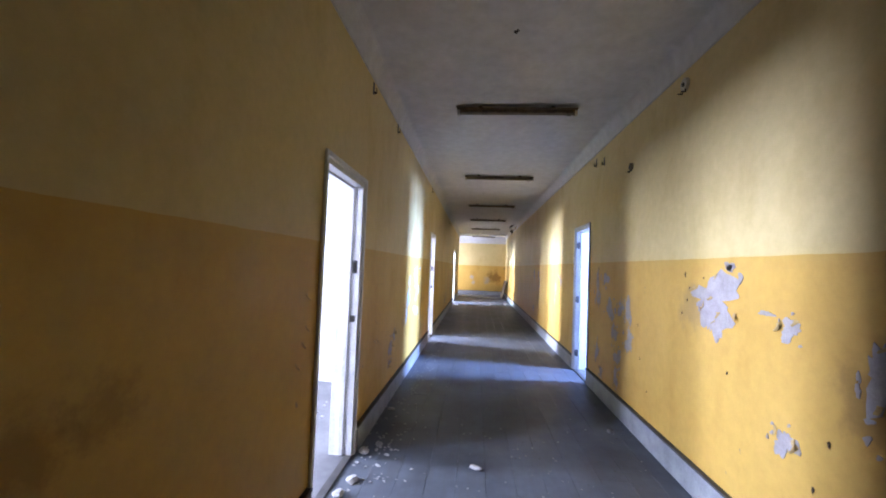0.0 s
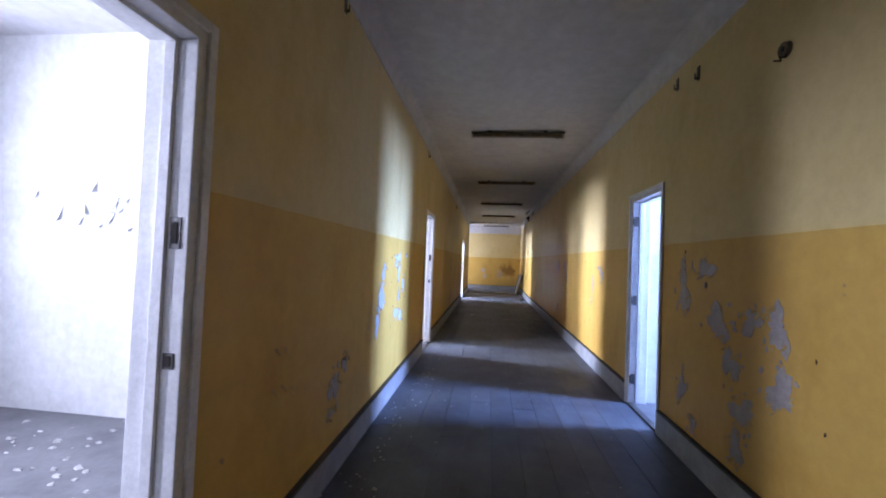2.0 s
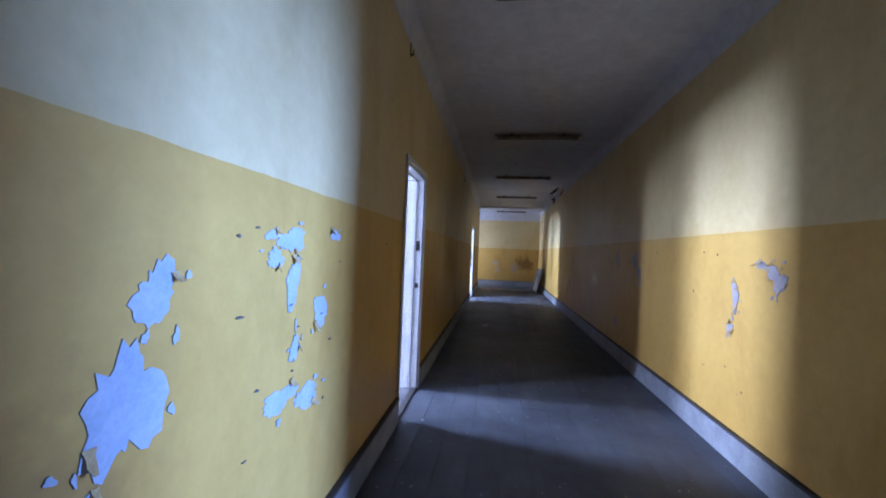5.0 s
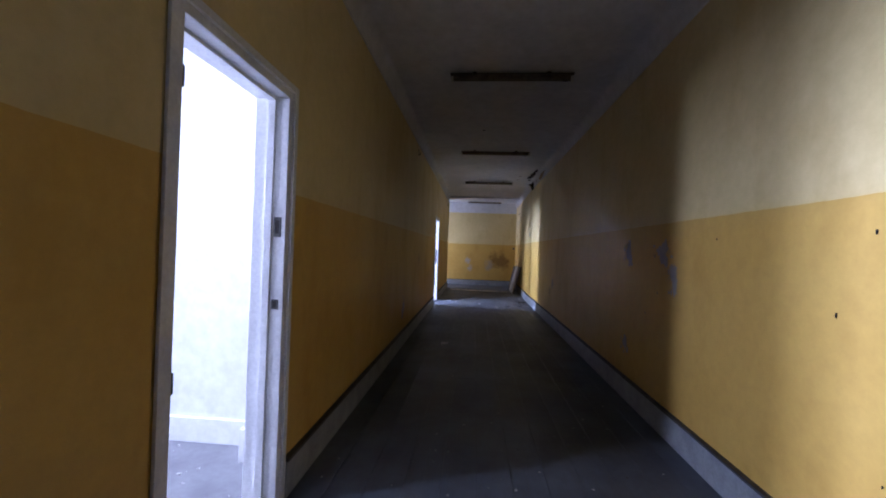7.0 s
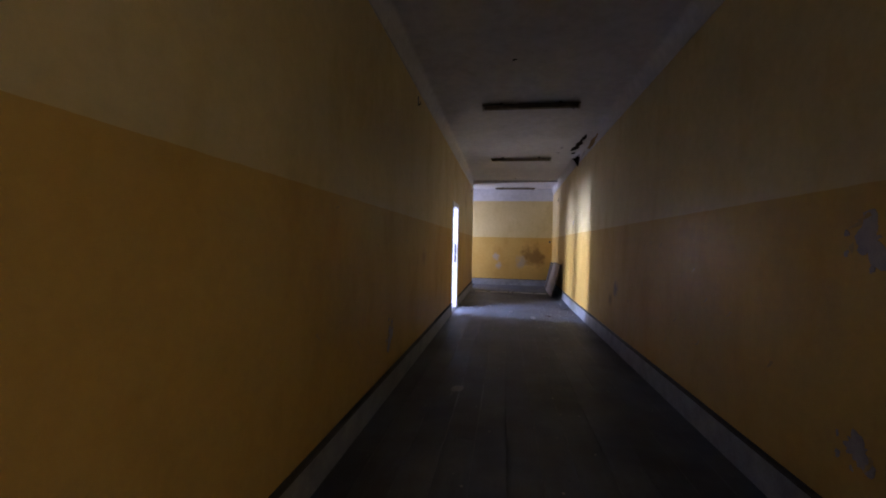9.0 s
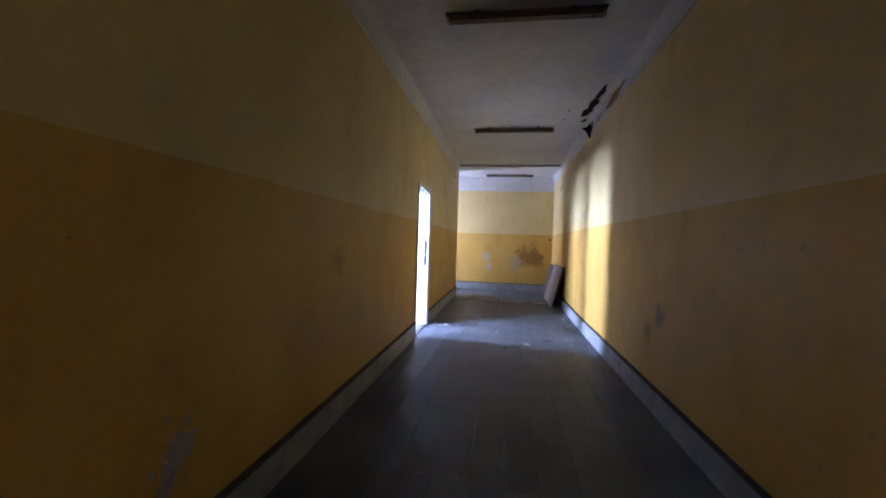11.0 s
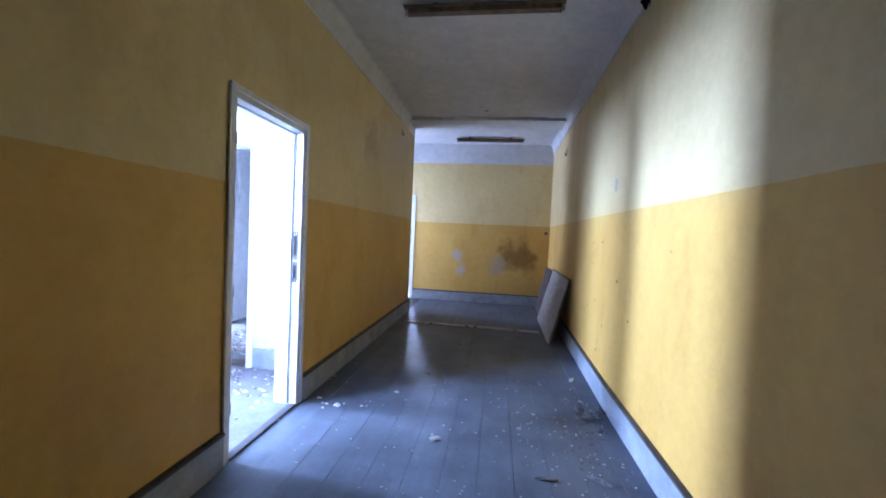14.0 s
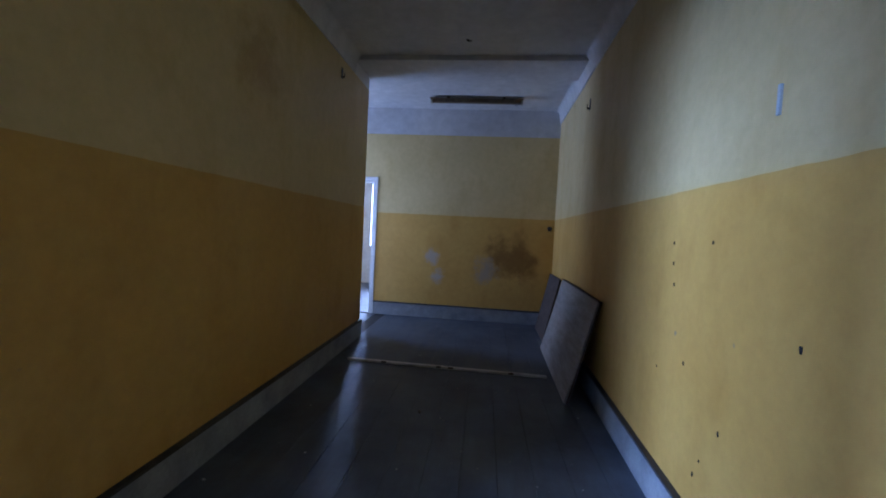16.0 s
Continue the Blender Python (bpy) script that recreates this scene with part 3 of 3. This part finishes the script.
for u, z in [(14.2, 1.33), (14.0, 1.36), (13.75, 1.34), (13.1, 1.15), (12.9, 0.95), (13.4, 0.72), (12.6, 0.9), (13.0, 0.62), (12.2, 0.7), (13.6, 0.5)]:
    bm = flake_bm(0.024, 0.032, int(u * 100))
    bm.transform(on_wall("E", u, z))
    part("paint_chip", bm, M_CURL, wall_e, "curled chip of peeling paint")
def scar(side, u, z, w, h, deep=M_DARK):
    bm = blob_bm(w, h, int(u * 301 + z * 77), 14, 0.25)
    bm.transform(on_wall(side, u, z) @ Matrix.Translation((0, 0.0042, 0)))
    part("nail_hole", bm, deep, WALLS[side], "dark chipped hole in the wall")


rnd = random.Random(11)
for u, z in [(18.88, 1.35), (19.18, 1.14), (19.21, 1.34), (19.2, 1.24), (18.9, 0.37), (18.86, 0.45), (18.75, 0.62), (19.3, 0.7), (18.4, 1.05), (18.1, 0.8), (18.5, 0.5), (9.0, 0.62), (9.3, 0.55), (8.8, 0.5), (9.5, 1.12), (9.35, 1.45), (9.15, 1.43), (10.3, 1.45)]:
    scar("E", u, z, rnd.uniform(0.005, 0.010), rnd.uniform(0.008, 0.022))
for u, z in [(4.28, 1.48), (4.22, 1.38), (4.25, 1.30), (4.05, 1.46), (4.32, 1.2), (3.8, 0.9), (3.2, 0.55), (3.05, 0.48), (3.12, 0.78), (2.95, 0.4), (5.1, 1.0), (5.05, 0.7), (4.9, 0.45), (6.3, 1.52), (6.3, 1.45), (6.3, 1.39), (19.04, 0.80)]:
    scar("E", u, z, rnd.uniform(0.006, 0.013), rnd.uniform(0.012, 0.032), M_LATH)
for u, z in [(7.24, 1.15), (6.93, 1.39), (7.02, 1.42), (7.30, 1.06), (7.27, 0.90), (6.95, 1.15), (7.05, 0.9), (7.5, 1.08), (7.6, 0.95), (7.55, 0.7), (7.0, 0.7), (8.46, 1.40), (8.44, 1.28), (7.68, 1.3)]:
    scar("W", u, z, rnd.uniform(0.014, 0.034), rnd.uniform(0.005, 0.010), M_DEBRIS)


# ---- wall fixings ----
def bracket(side, u, z, h=0.10):
    root = tagged(new("wall_clip"), "small rusty metal clip fixed under the cornice", "clip", "clips under the cornice")
    root.matrix_basis = on_wall(side, u, z)
    part("back_plate", boxes((-0.018, 0.018, 0.0, 0.006, -h / 2, h / 2), bevel=0.0015), M_STEEL, root)
    part("hook", boxes((-0.006, 0.006, 0.006, 0.030, -h / 2 + 0.006, -h / 2 + 0.02), (-0.006, 0.006, 0.024, 0.030, -h / 2 + 0.02, 0.0), bevel=0.001), M_RUST, root)


for a in [("W", 4.45, 2.93), ("W", 5.47, 2.95), ("W", 8.92, 2.95), ("W", 14.1, 2.88), ("W", 21.0, 2.85), ("E", 6.49, 2.88), ("E", 6.17, 2.82), ("E", 21.08, 2.61)]:
    bracket(*a)


def junction(side, u, z, r, label, material):
    root = tagged(new("junction_box"), label, "junction box")
    root.matrix_basis = on_wall(side, u, z)
    bm = bmesh.new()
    bmesh.ops.create_cone(bm, cap_ends=True, segments=20, radius1=r, radius2=r * 0.92, depth=0.022, matrix=pose(0, 0.011, 0, -90))
    part("body", finish(bm, 0.002), material, root)
    bm = bmesh.new()
    bmesh.ops.create_cone(bm, cap_ends=True, segments=12, radius1=r * 0.35, radius2=r * 0.3, depth=0.008, matrix=pose(0, 0.026, 0, -90))
    part("screw_boss", finish(bm), M_STEEL, root)
    for dx in (-0.4, 0.5):
        part("wire_stub", boxes((dx * r - 0.003, dx * r + 0.003, 0.014, 0.05, -r * 1.3, -r * 1.3 + 0.006), (dx * r - 0.003, dx * r + 0.003, 0.014, 0.02, -r * 1.3, 0.0)), M_DARK, root)


junction("E", 5.31, 2.53, 0.040, "broken dark junction box with wire stubs", M_RUST)
junction("E", 4.30, 2.89, 0.05, "round yellowed junction box cover below the cornice", M_HOLDER)
junction("N", 1.66, 1.46, 0.035, "small dark socket on the end wall", M_STEEL)
conduit = tagged(link("wall_conduit", boxes((XR - 0.008, XR + 0.002, 18.567, 18.58, 1.77, 1.87), bevel=0.002), M_BLUE), "short pale blue conduit stub on the wall", "conduit")


# ---- ceiling lamps: bare battens without tubes ----
def batten():
    root = tagged(new("ceiling_light"), "rusty fluorescent batten without tube on the ceiling", "ceiling light", "battens along the corridor")
    part("backplate", boxes((-0.63, 0.63, -0.06, 0.06, -0.012, 0.0), bevel=0.003), M_RUST, root)
    part("channel", boxes((-0.60, 0.60, -0.034, 0.034, -0.05, -0.0125), bevel=0.004), M_RUST, root, "brown rusted sheet channel")
    for s in (-1, 1):
        h = part("lamp_holder", boxes((s * 0.612 - 0.0115, s * 0.612 + 0.014, -0.022, 0.022, -0.070, -0.0125), bevel=0.005), M_HOLDER, root, "yellowed plastic lamp holder")
        part("contact_slot", boxes((s * 0.598 - 0.003, s * 0.598 + 0.003, -0.006, 0.006, -0.066, -0.051)), M_DARK, h)
    part("wire", boxes((0.52, 0.525, -0.03, -0.025, -0.075, -0.012), (0.52, 0.56, -0.03, -0.025, -0.079, -0.074)), M_DARK, root, "loose dangling wire")
    return root


lamp0 = batten()
part("spacer", boxes((-0.40, -0.36, -0.02, 0.02, 0.0005, 0.03)), M_DARK, lamp0)
part("spacer", boxes((0.36, 0.40, -0.02, 0.02, 0.0005, 0.03)), M_DARK, lamp0)
lamp0.matrix_basis = Matrix.Translation((0.487, 5.44, ZC - 0.03)) @ pose(0, 0, 0, 0, 0, 0)
for y, r in ((8.585, 0.6), (11.92, -0.5), (15.13, 0.3), (18.36, -0.4), (22.64, 0.5)):
    copy_thing(lamp0, Matrix.Translation((0.487, y, ZC - 0.03)) @ pose(0, 0, 0, 0, 0, r))


# ---- fallen plaster on the ceiling ----
def ceiling_scar(x, y, w, ln, turn, material, label, seed):
    bm = blob_bm(w, ln, seed, 40, 0.45)
    bm.transform(Matrix.Translation((x, y, ZC - 0.003)) @ pose(0, 0, 0, -90, 0, 0) @ pose(0, 0, 0, 0, turn, 0))
    return setting("ceiling_scar", bm, material, label, "ceiling damage")


def ragged_gap(name, path, material, label, seed, across, steps=7):
    """A torn flat sheet in place of a gap, along a path of (place, half width); across is the unit step over its width.
    It hangs a little below the plaster.
    """
    r = random.Random(seed)
    left, right = [], []
    for (p, wa), (q, wb) in zip(path, path[1:]):
        for i in range(steps):
            k = i / steps
            c = Vector(p).lerp(Vector(q), k)
            w = wa + (wb - wa) * k
            left.append(c + Vector(across) * w * r.uniform(0.65, 1.35))
            right.append(c - Vector(across) * w * r.uniform(0.65, 1.35))
    left.append(Vector(path[-1][0]))
    bm = bmesh.new()
    vs = [bm.verts.new(v) for v in left + right[::-1]]
    face = bm.faces.new(vs)
    face.normal_update()
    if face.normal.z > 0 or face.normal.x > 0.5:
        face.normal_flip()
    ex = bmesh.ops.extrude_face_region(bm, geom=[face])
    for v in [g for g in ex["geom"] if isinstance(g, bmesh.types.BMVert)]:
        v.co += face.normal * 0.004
    bmesh.ops.triangulate(bm, faces=bm.faces[:])
    return setting(name, finish(bm), material, label, "ceiling damage")


CZ = ZC - 0.004
GAP = "ragged black sheet for the shade in a gap of fallen ceiling plaster"
# Black sheets laid on the plaster; their colour holds the shade inside the gaps.
ragged_gap("ceiling_scar", [((1.50, 16.70, CZ), 0.008), ((1.50, 16.95, CZ), 0.04), ((1.49, 17.15, CZ), 0.02), ((1.50, 17.30, CZ), 0.065), ((1.49, 17.50, CZ), 0.03), ((1.48, 17.62, CZ), 0.06), ((1.45, 17.86, CZ), 0.03)], M_GAP_SHADE, GAP, 41, (1, 0, 0))
ragged_gap("ceiling_scar", [((1.525, 17.98, CZ), 0.02), ((1.51, 18.06, CZ), 0.03), ((1.50, 18.14, CZ), 0.015)], M_GAP_SHADE, GAP, 43, (1, 0, 0), 4)
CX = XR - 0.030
ragged_gap("cornice_scar", [((CX, 17.99, 2.92), 0.004), ((CX, 17.99, 2.98), 0.02), ((CX, 17.98, 3.02), 0.10), ((CX, 18.02, 3.07), 0.13), ((CX - 0.004, 17.92, 3.10), 0.04), ((CX - 0.008, 17.88, 3.14), 0.008)], M_GAP_SHADE, "black sheet for the shade in a triangular break of the cornice", 45, (0, 1, 0), 4)
ragged_gap("cornice_scar", [((1.595, 18.04, 2.92), 0.004), ((1.59, 18.04, 2.99), 0.035), ((1.575, 18.04, 3.06), 0.075), ((1.60, 18.04, 3.12), 0.03), ((1.61, 18.04, 3.17), 0.01)], M_GAP_SHADE, "black sheet for the shade at the broken end of the cornice", 46, (1, 0, 0), 4)
ragged_gap("cornice_scar", [((CX, 16.35, 3.10), 0.01), ((CX, 16.6, 3.07), 0.05), ((CX, 16.85, 3.06), 0.06), ((CX, 17.0, 3.05), 0.03), ((CX, 17.15, 3.06), 0.008)], M_SOOT, "brown stained break along the cornice", 47, (0, 0, 1), 5)
ragged_gap("cornice_scar", [((CX, 17.40, 3.09), 0.006), ((CX, 17.50, 3.05), 0.012), ((CX, 17.58, 3.03), 0.005)], M_LATH, "narrow crack in the cornice", 48, (0, 0.7, 0.7), 4)
for i, (x, y, w, ln) in enumerate([(1.22, 17.6, 0.03, 0.05), (1.20, 18.0, 0.05, 0.03), (0.45, 21.05, 0.05, 0.04), (0.25, 13.9, 0.04, 0.04), (0.35, 4.1, 0.03, 0.05)]):
    ceiling_scar(x, y, w, ln, 0, M_DARK, "small dark hole in the ceiling plaster", 60 + i)

# ---- things at the end of the corridor ----
def lean_board(name, x_foot, x_top, y0, y1, h, thick, material, edge, label, skew=0.0):
    root = tagged(new(name), label, "board")
    ang = math.degrees(math.atan2(x_top - x_foot, h))
    ln = math.hypot(x_top - x_foot, h)
    root.matrix_basis = Matrix.Translation((x_foot, y0, 0)) @ pose(0, 0, 0, 0, ang, skew)
    bmf = bmesh.new()
    box(bmf, 0.0, thick * 0.5, 0, y1 - y0, 0, ln)
    part("face_sheet", finish(bmf, 0.003), material, root)
    bmf = bmesh.new()
    for d in ((thick * 0.5, thick, 0.0, 0.05, 0.0, ln), (thick * 0.5, thick, y1 - y0 - 0.05, y1 - y0, 0.0, ln), (thick * 0.5, thick, 0.05, y1 - y0 - 0.05, 0.0, 0.05), (thick * 0.5, thick, 0.05, y1 - y0 - 0.05, ln - 0.05, ln)):
        box(bmf, *d)
    part("rear_frame", finish(bmf), edge, root, "dark timber frame behind the sheet")
    part("edge_strip", boxes((-0.002, thick + 0.002, -0.004, y1 - y0 + 0.004, ln, ln + 0.012), bevel=0.002), edge, root, "dark strip along the top edge")
    return root


b1 = lean_board("leaning_board", 1.41, 1.625, 20.40, 21.98, 0.84, 0.035, M_BOARD, M_BOARD_D, "grey-brown board leaning against the yellow wall", -1.0)
b2 = lean_board("leaning_board", 1.50, 1.67, 22.25, 23.0, 0.80, 0.025, M_BOARD_D, M_BOARD_D, "dark brown board leaning beside the end wall")
strip = tagged(new("wooden_batten"), "scuffed pale wooden batten lying across the floor", "batten")
strip.matrix_basis = Matrix.Translation((-0.60, 20.99, 0.0)) @ pose(0, 0, 0, 0, 0, -1.2)
part("batten", boxes((0, 1.96, -0.02, 0.02, 0.0, 0.022), bevel=0.003), M_STRIP, strip)
for x in (0.35, 0.9, 1.02, 1.6):
    part("chip", boxes((x, x + 0.05, -0.0215, -0.012, 0.008, 0.0235)), M_BOARD_D, strip, "dark chipped spot")


# ---- litter ----
def chunk(name, x, y, sx, sy, sz, material, label, category, seed, z=0.0):
    r = random.Random(seed)
    b = bmesh.new()
    bmesh.ops.create_icosphere(b, subdivisions=2, radius=0.5)
    for v in b.verts:
        k = 1 + r.uniform(-0.22, 0.22)
        v.co = Vector((v.co.x * sx * k, v.co.y * sy * k, max(v.co.z, -0.3) * sz * k))
    low = min(v.co.z for v in b.verts)
    b.transform(Matrix.Translation((x, y, z - low)) @ pose(0, 0, 0, 0, 0, r.uniform(0, 180)))
    return tagged(link(name, finish(b), material), label, category, "litter on the floor")


for i, (x, y, sx, sy, sz) in enumerate([(0.73, 17.09, 0.09, 0.05, 0.05), (0.34, 17.72, 0.08, 0.06, 0.02), (0.16, 4.25, 0.05, 0.10, 0.03), (-0.70, 4.37, 0.10, 0.08, 0.04), (-0.62, 4.5, 0.07, 0.06, 0.03), (1.47, 19.09, 0.12, 0.04, 0.02), (-0.47, 18.05, 0.06, 0.05, 0.02), (-0.66, 3.95, 0.08, 0.10, 0.05), (-0.7, 3.78, 0.07, 0.08, 0.04), (-0.69, 5.3, 0.08, 0.05, 0.03)]):
    chunk("plaster_chunk", x, y, sx, sy, sz, M_FLAKE, "crumbled pale plaster chunk on the floor boards", "rubble", i)
for i, (x, y, sx, sy, sz) in enumerate([(1.32, 17.46, 0.14, 0.03, 0.03), (1.03, 17.42, 0.13, 0.03, 0.02), (0.93, 18.68, 0.05, 0.04, 0.02), (0.45, 16.9, 0.04, 0.03, 0.02), (0.1, 18.9, 0.05, 0.03, 0.02), (1.41, 5.12, 0.11, 0.07, 0.03), (0.3, 20.0, 0.06, 0.03, 0.015)]):
    chunk("wood_splinter", x, y, sx, sy, sz, M_DEBRIS, "dark broken splinter lying on the floor", "rubble", 50 + i)
for i in range(16):
    r = random.Random(200 + i)
    chunk("rubble_piece", 1.47 + r.gauss(0, 0.06), 18.3 + r.gauss(0, 0.16), r.uniform(0.03, 0.08), r.uniform(0.03, 0.06), r.uniform(0.015, 0.04), M_DEBRIS, "dark grey rubble heaped beside the plinth", "rubble", 90 + i)
chunk("floor_tile_scrap", -0.20, 13.38, 0.16, 0.10, 0.012, M_PLINTH, "loose grey scrap of floor covering", "scrap", 5)


def litter(name, material, zones, label, seed):
    """Countless small flakes in one object; zones are (x, y, spread x, spread y, count, size)."""
    r = random.Random(seed)
    verts, faces = [], []
    for cx, cy, dx, dy, n, size in zones:
        for _ in range(n):
            x, y = r.gauss(cx, dx), r.gauss(cy, dy)
            z = 0.0012
            s = size * r.uniform(0.35, 1.3)
            a = r.uniform(0, 6.28)
            if not (cx < XL - 0.1 or XL + 0.03 < x < XR - 0.03):
                continue
            k = len(verts)
            m = r.choice((3, 4, 5))
            pts = [(x + s * r.uniform(0.6, 1.1) * math.cos(a + j * 6.283 / m), y + s * r.uniform(0.35, 0.9) * math.sin(a + j * 6.283 / m)) for j in range(m)]
            for px, py in pts:
                verts.append((px, py, z))
            for px, py in pts:
                verts.append((px * 0.7 + x * 0.3, py * 0.7 + y * 0.3, z + s * r.uniform(0.15, 0.5)))
            faces.append([k + m + j for j in range(m)])
            for j in range(m):
                faces.append([k + j, k + (j + 1) % m, k + m + (j + 1) % m, k + m + j])
    me = bpy.data.meshes.new(name)
    me.from_pydata(verts, [], faces)
    me.materials.append(material)
    return tagged(new(name, me), label, "paint flakes", kind="stuff")


litter("paint_flakes", M_FLAKE, [(0.4, 4.3, 0.6, 0.8, 90, 0.010), (-0.6, 4.4, 0.12, 0.35, 90, 0.016), (-0.62, 6.0, 0.10, 0.8, 60, 0.012), (0.5, 7.2, 0.7, 0.8, 60, 0.009), (0.5, 10.2, 0.7, 1.0, 60, 0.009), (-0.55, 7.6, 0.10, 0.5, 40, 0.012),
                                 (0.5, 13.4, 0.7, 1.2, 50, 0.009), (0.7, 16.9, 0.6, 0.7, 170, 0.010), (1.2, 17.6, 0.25, 0.7, 150, 0.012), (0.2, 18.2, 0.5, 0.6, 60, 0.010), (0.5, 20.0, 0.6, 0.8, 30, 0.009)], "pale paint flakes scattered over the floor", 3)
litter("dark_grit", M_DEBRIS, [(0.4, 5.0, 0.6, 1.2, 80, 0.008), (1.42, 17.9, 0.12, 0.5, 160, 0.012), (0.6, 9.5, 0.7, 1.5, 60, 0.007), (0.6, 17.5, 0.6, 1.0, 100, 0.007), (-0.68, 21.2, 0.05, 0.3, 60, 0.012), (1.5, 5.1, 0.06, 0.15, 60, 0.01)], "dark grit and dust along the floor", 4)
litter("room_flakes", M_FLAKE, [(-2.4, 5.0, 0.7, 0.6, 160, 0.03), (-1.7, 9.7, 0.4, 0.3, 40, 0.012), (-1.6, 18.2, 0.5, 0.25, 150, 0.022), (-2.2, 19.4, 0.35, 0.35, 170, 0.022)], "paint flakes littering the room floors", 6)
litter("room_rubble", M_BRICKDUST, [(-2.2, 19.3, 0.35, 0.3, 420, 0.026), (-1.95, 18.35, 0.4, 0.2, 260, 0.022), (-2.0, 18.72, 0.3, 0.06, 120, 0.03)], "brown rubble and dust on the room floors", 8)
for i in range(24):
    r = random.Random(300 + i)
    k = r.uniform(0.5, 1.2)
    bm = flake_bm(0.09 * k, 0.11 * k, i)
    bm.transform(Matrix.Translation((-2.95 + r.gauss(0, 0.42), 6.068, 1.70 + r.gauss(0, 0.13))) @ pose(0, 0, 0, 0, 0, 180) @ pose(0, 0, 0, 0, r.uniform(-70, 70), 0))
    setting("hanging_flake", bm, M_FRAME, "curled flake of white paint on the room wall", "paint flake")


# ---- floor boards ----
def boards():
    rnd = random.Random(5)
    w, gap = 0.2035, 0.0011
    n = int(round((XR + 0.11 - XL) / w))
    meshes = {}
    for i in range(n):
        y = Y0 - rnd.random() * 1.6
        x0 = XL + i * w
        while y < YE:
            ln = rnd.choice((1.8, 2.2, 2.6))
            a, b = max(y, Y0), min(y + ln, YE)
            if b - a > 0.05:
                key = round(b - a, 3)
                if key not in meshes:
                    bm = bmesh.new()
                    box(bm, gap / 2, w - gap / 2, gap / 2, b - a - gap / 2, -0.012, 0.0)
                    for v in bm.verts:
                        if v.co.z > -0.001:
                            v.co.x += 0.0008 if v.co.x < w / 2 else -0.0008
                    finish(bm)
                    me = bpy.data.meshes.new("floor_board")
                    bm.to_mesh(me)
                    bm.free()
                    me.materials.append(M_FLOOR)
                    meshes[key] = me
                ob = new("floor_board", meshes[key])
                ob.parent = floor
                ob.location = (x0, a, rnd.uniform(-0.0012, 0.0008))
            y += ln


boards()
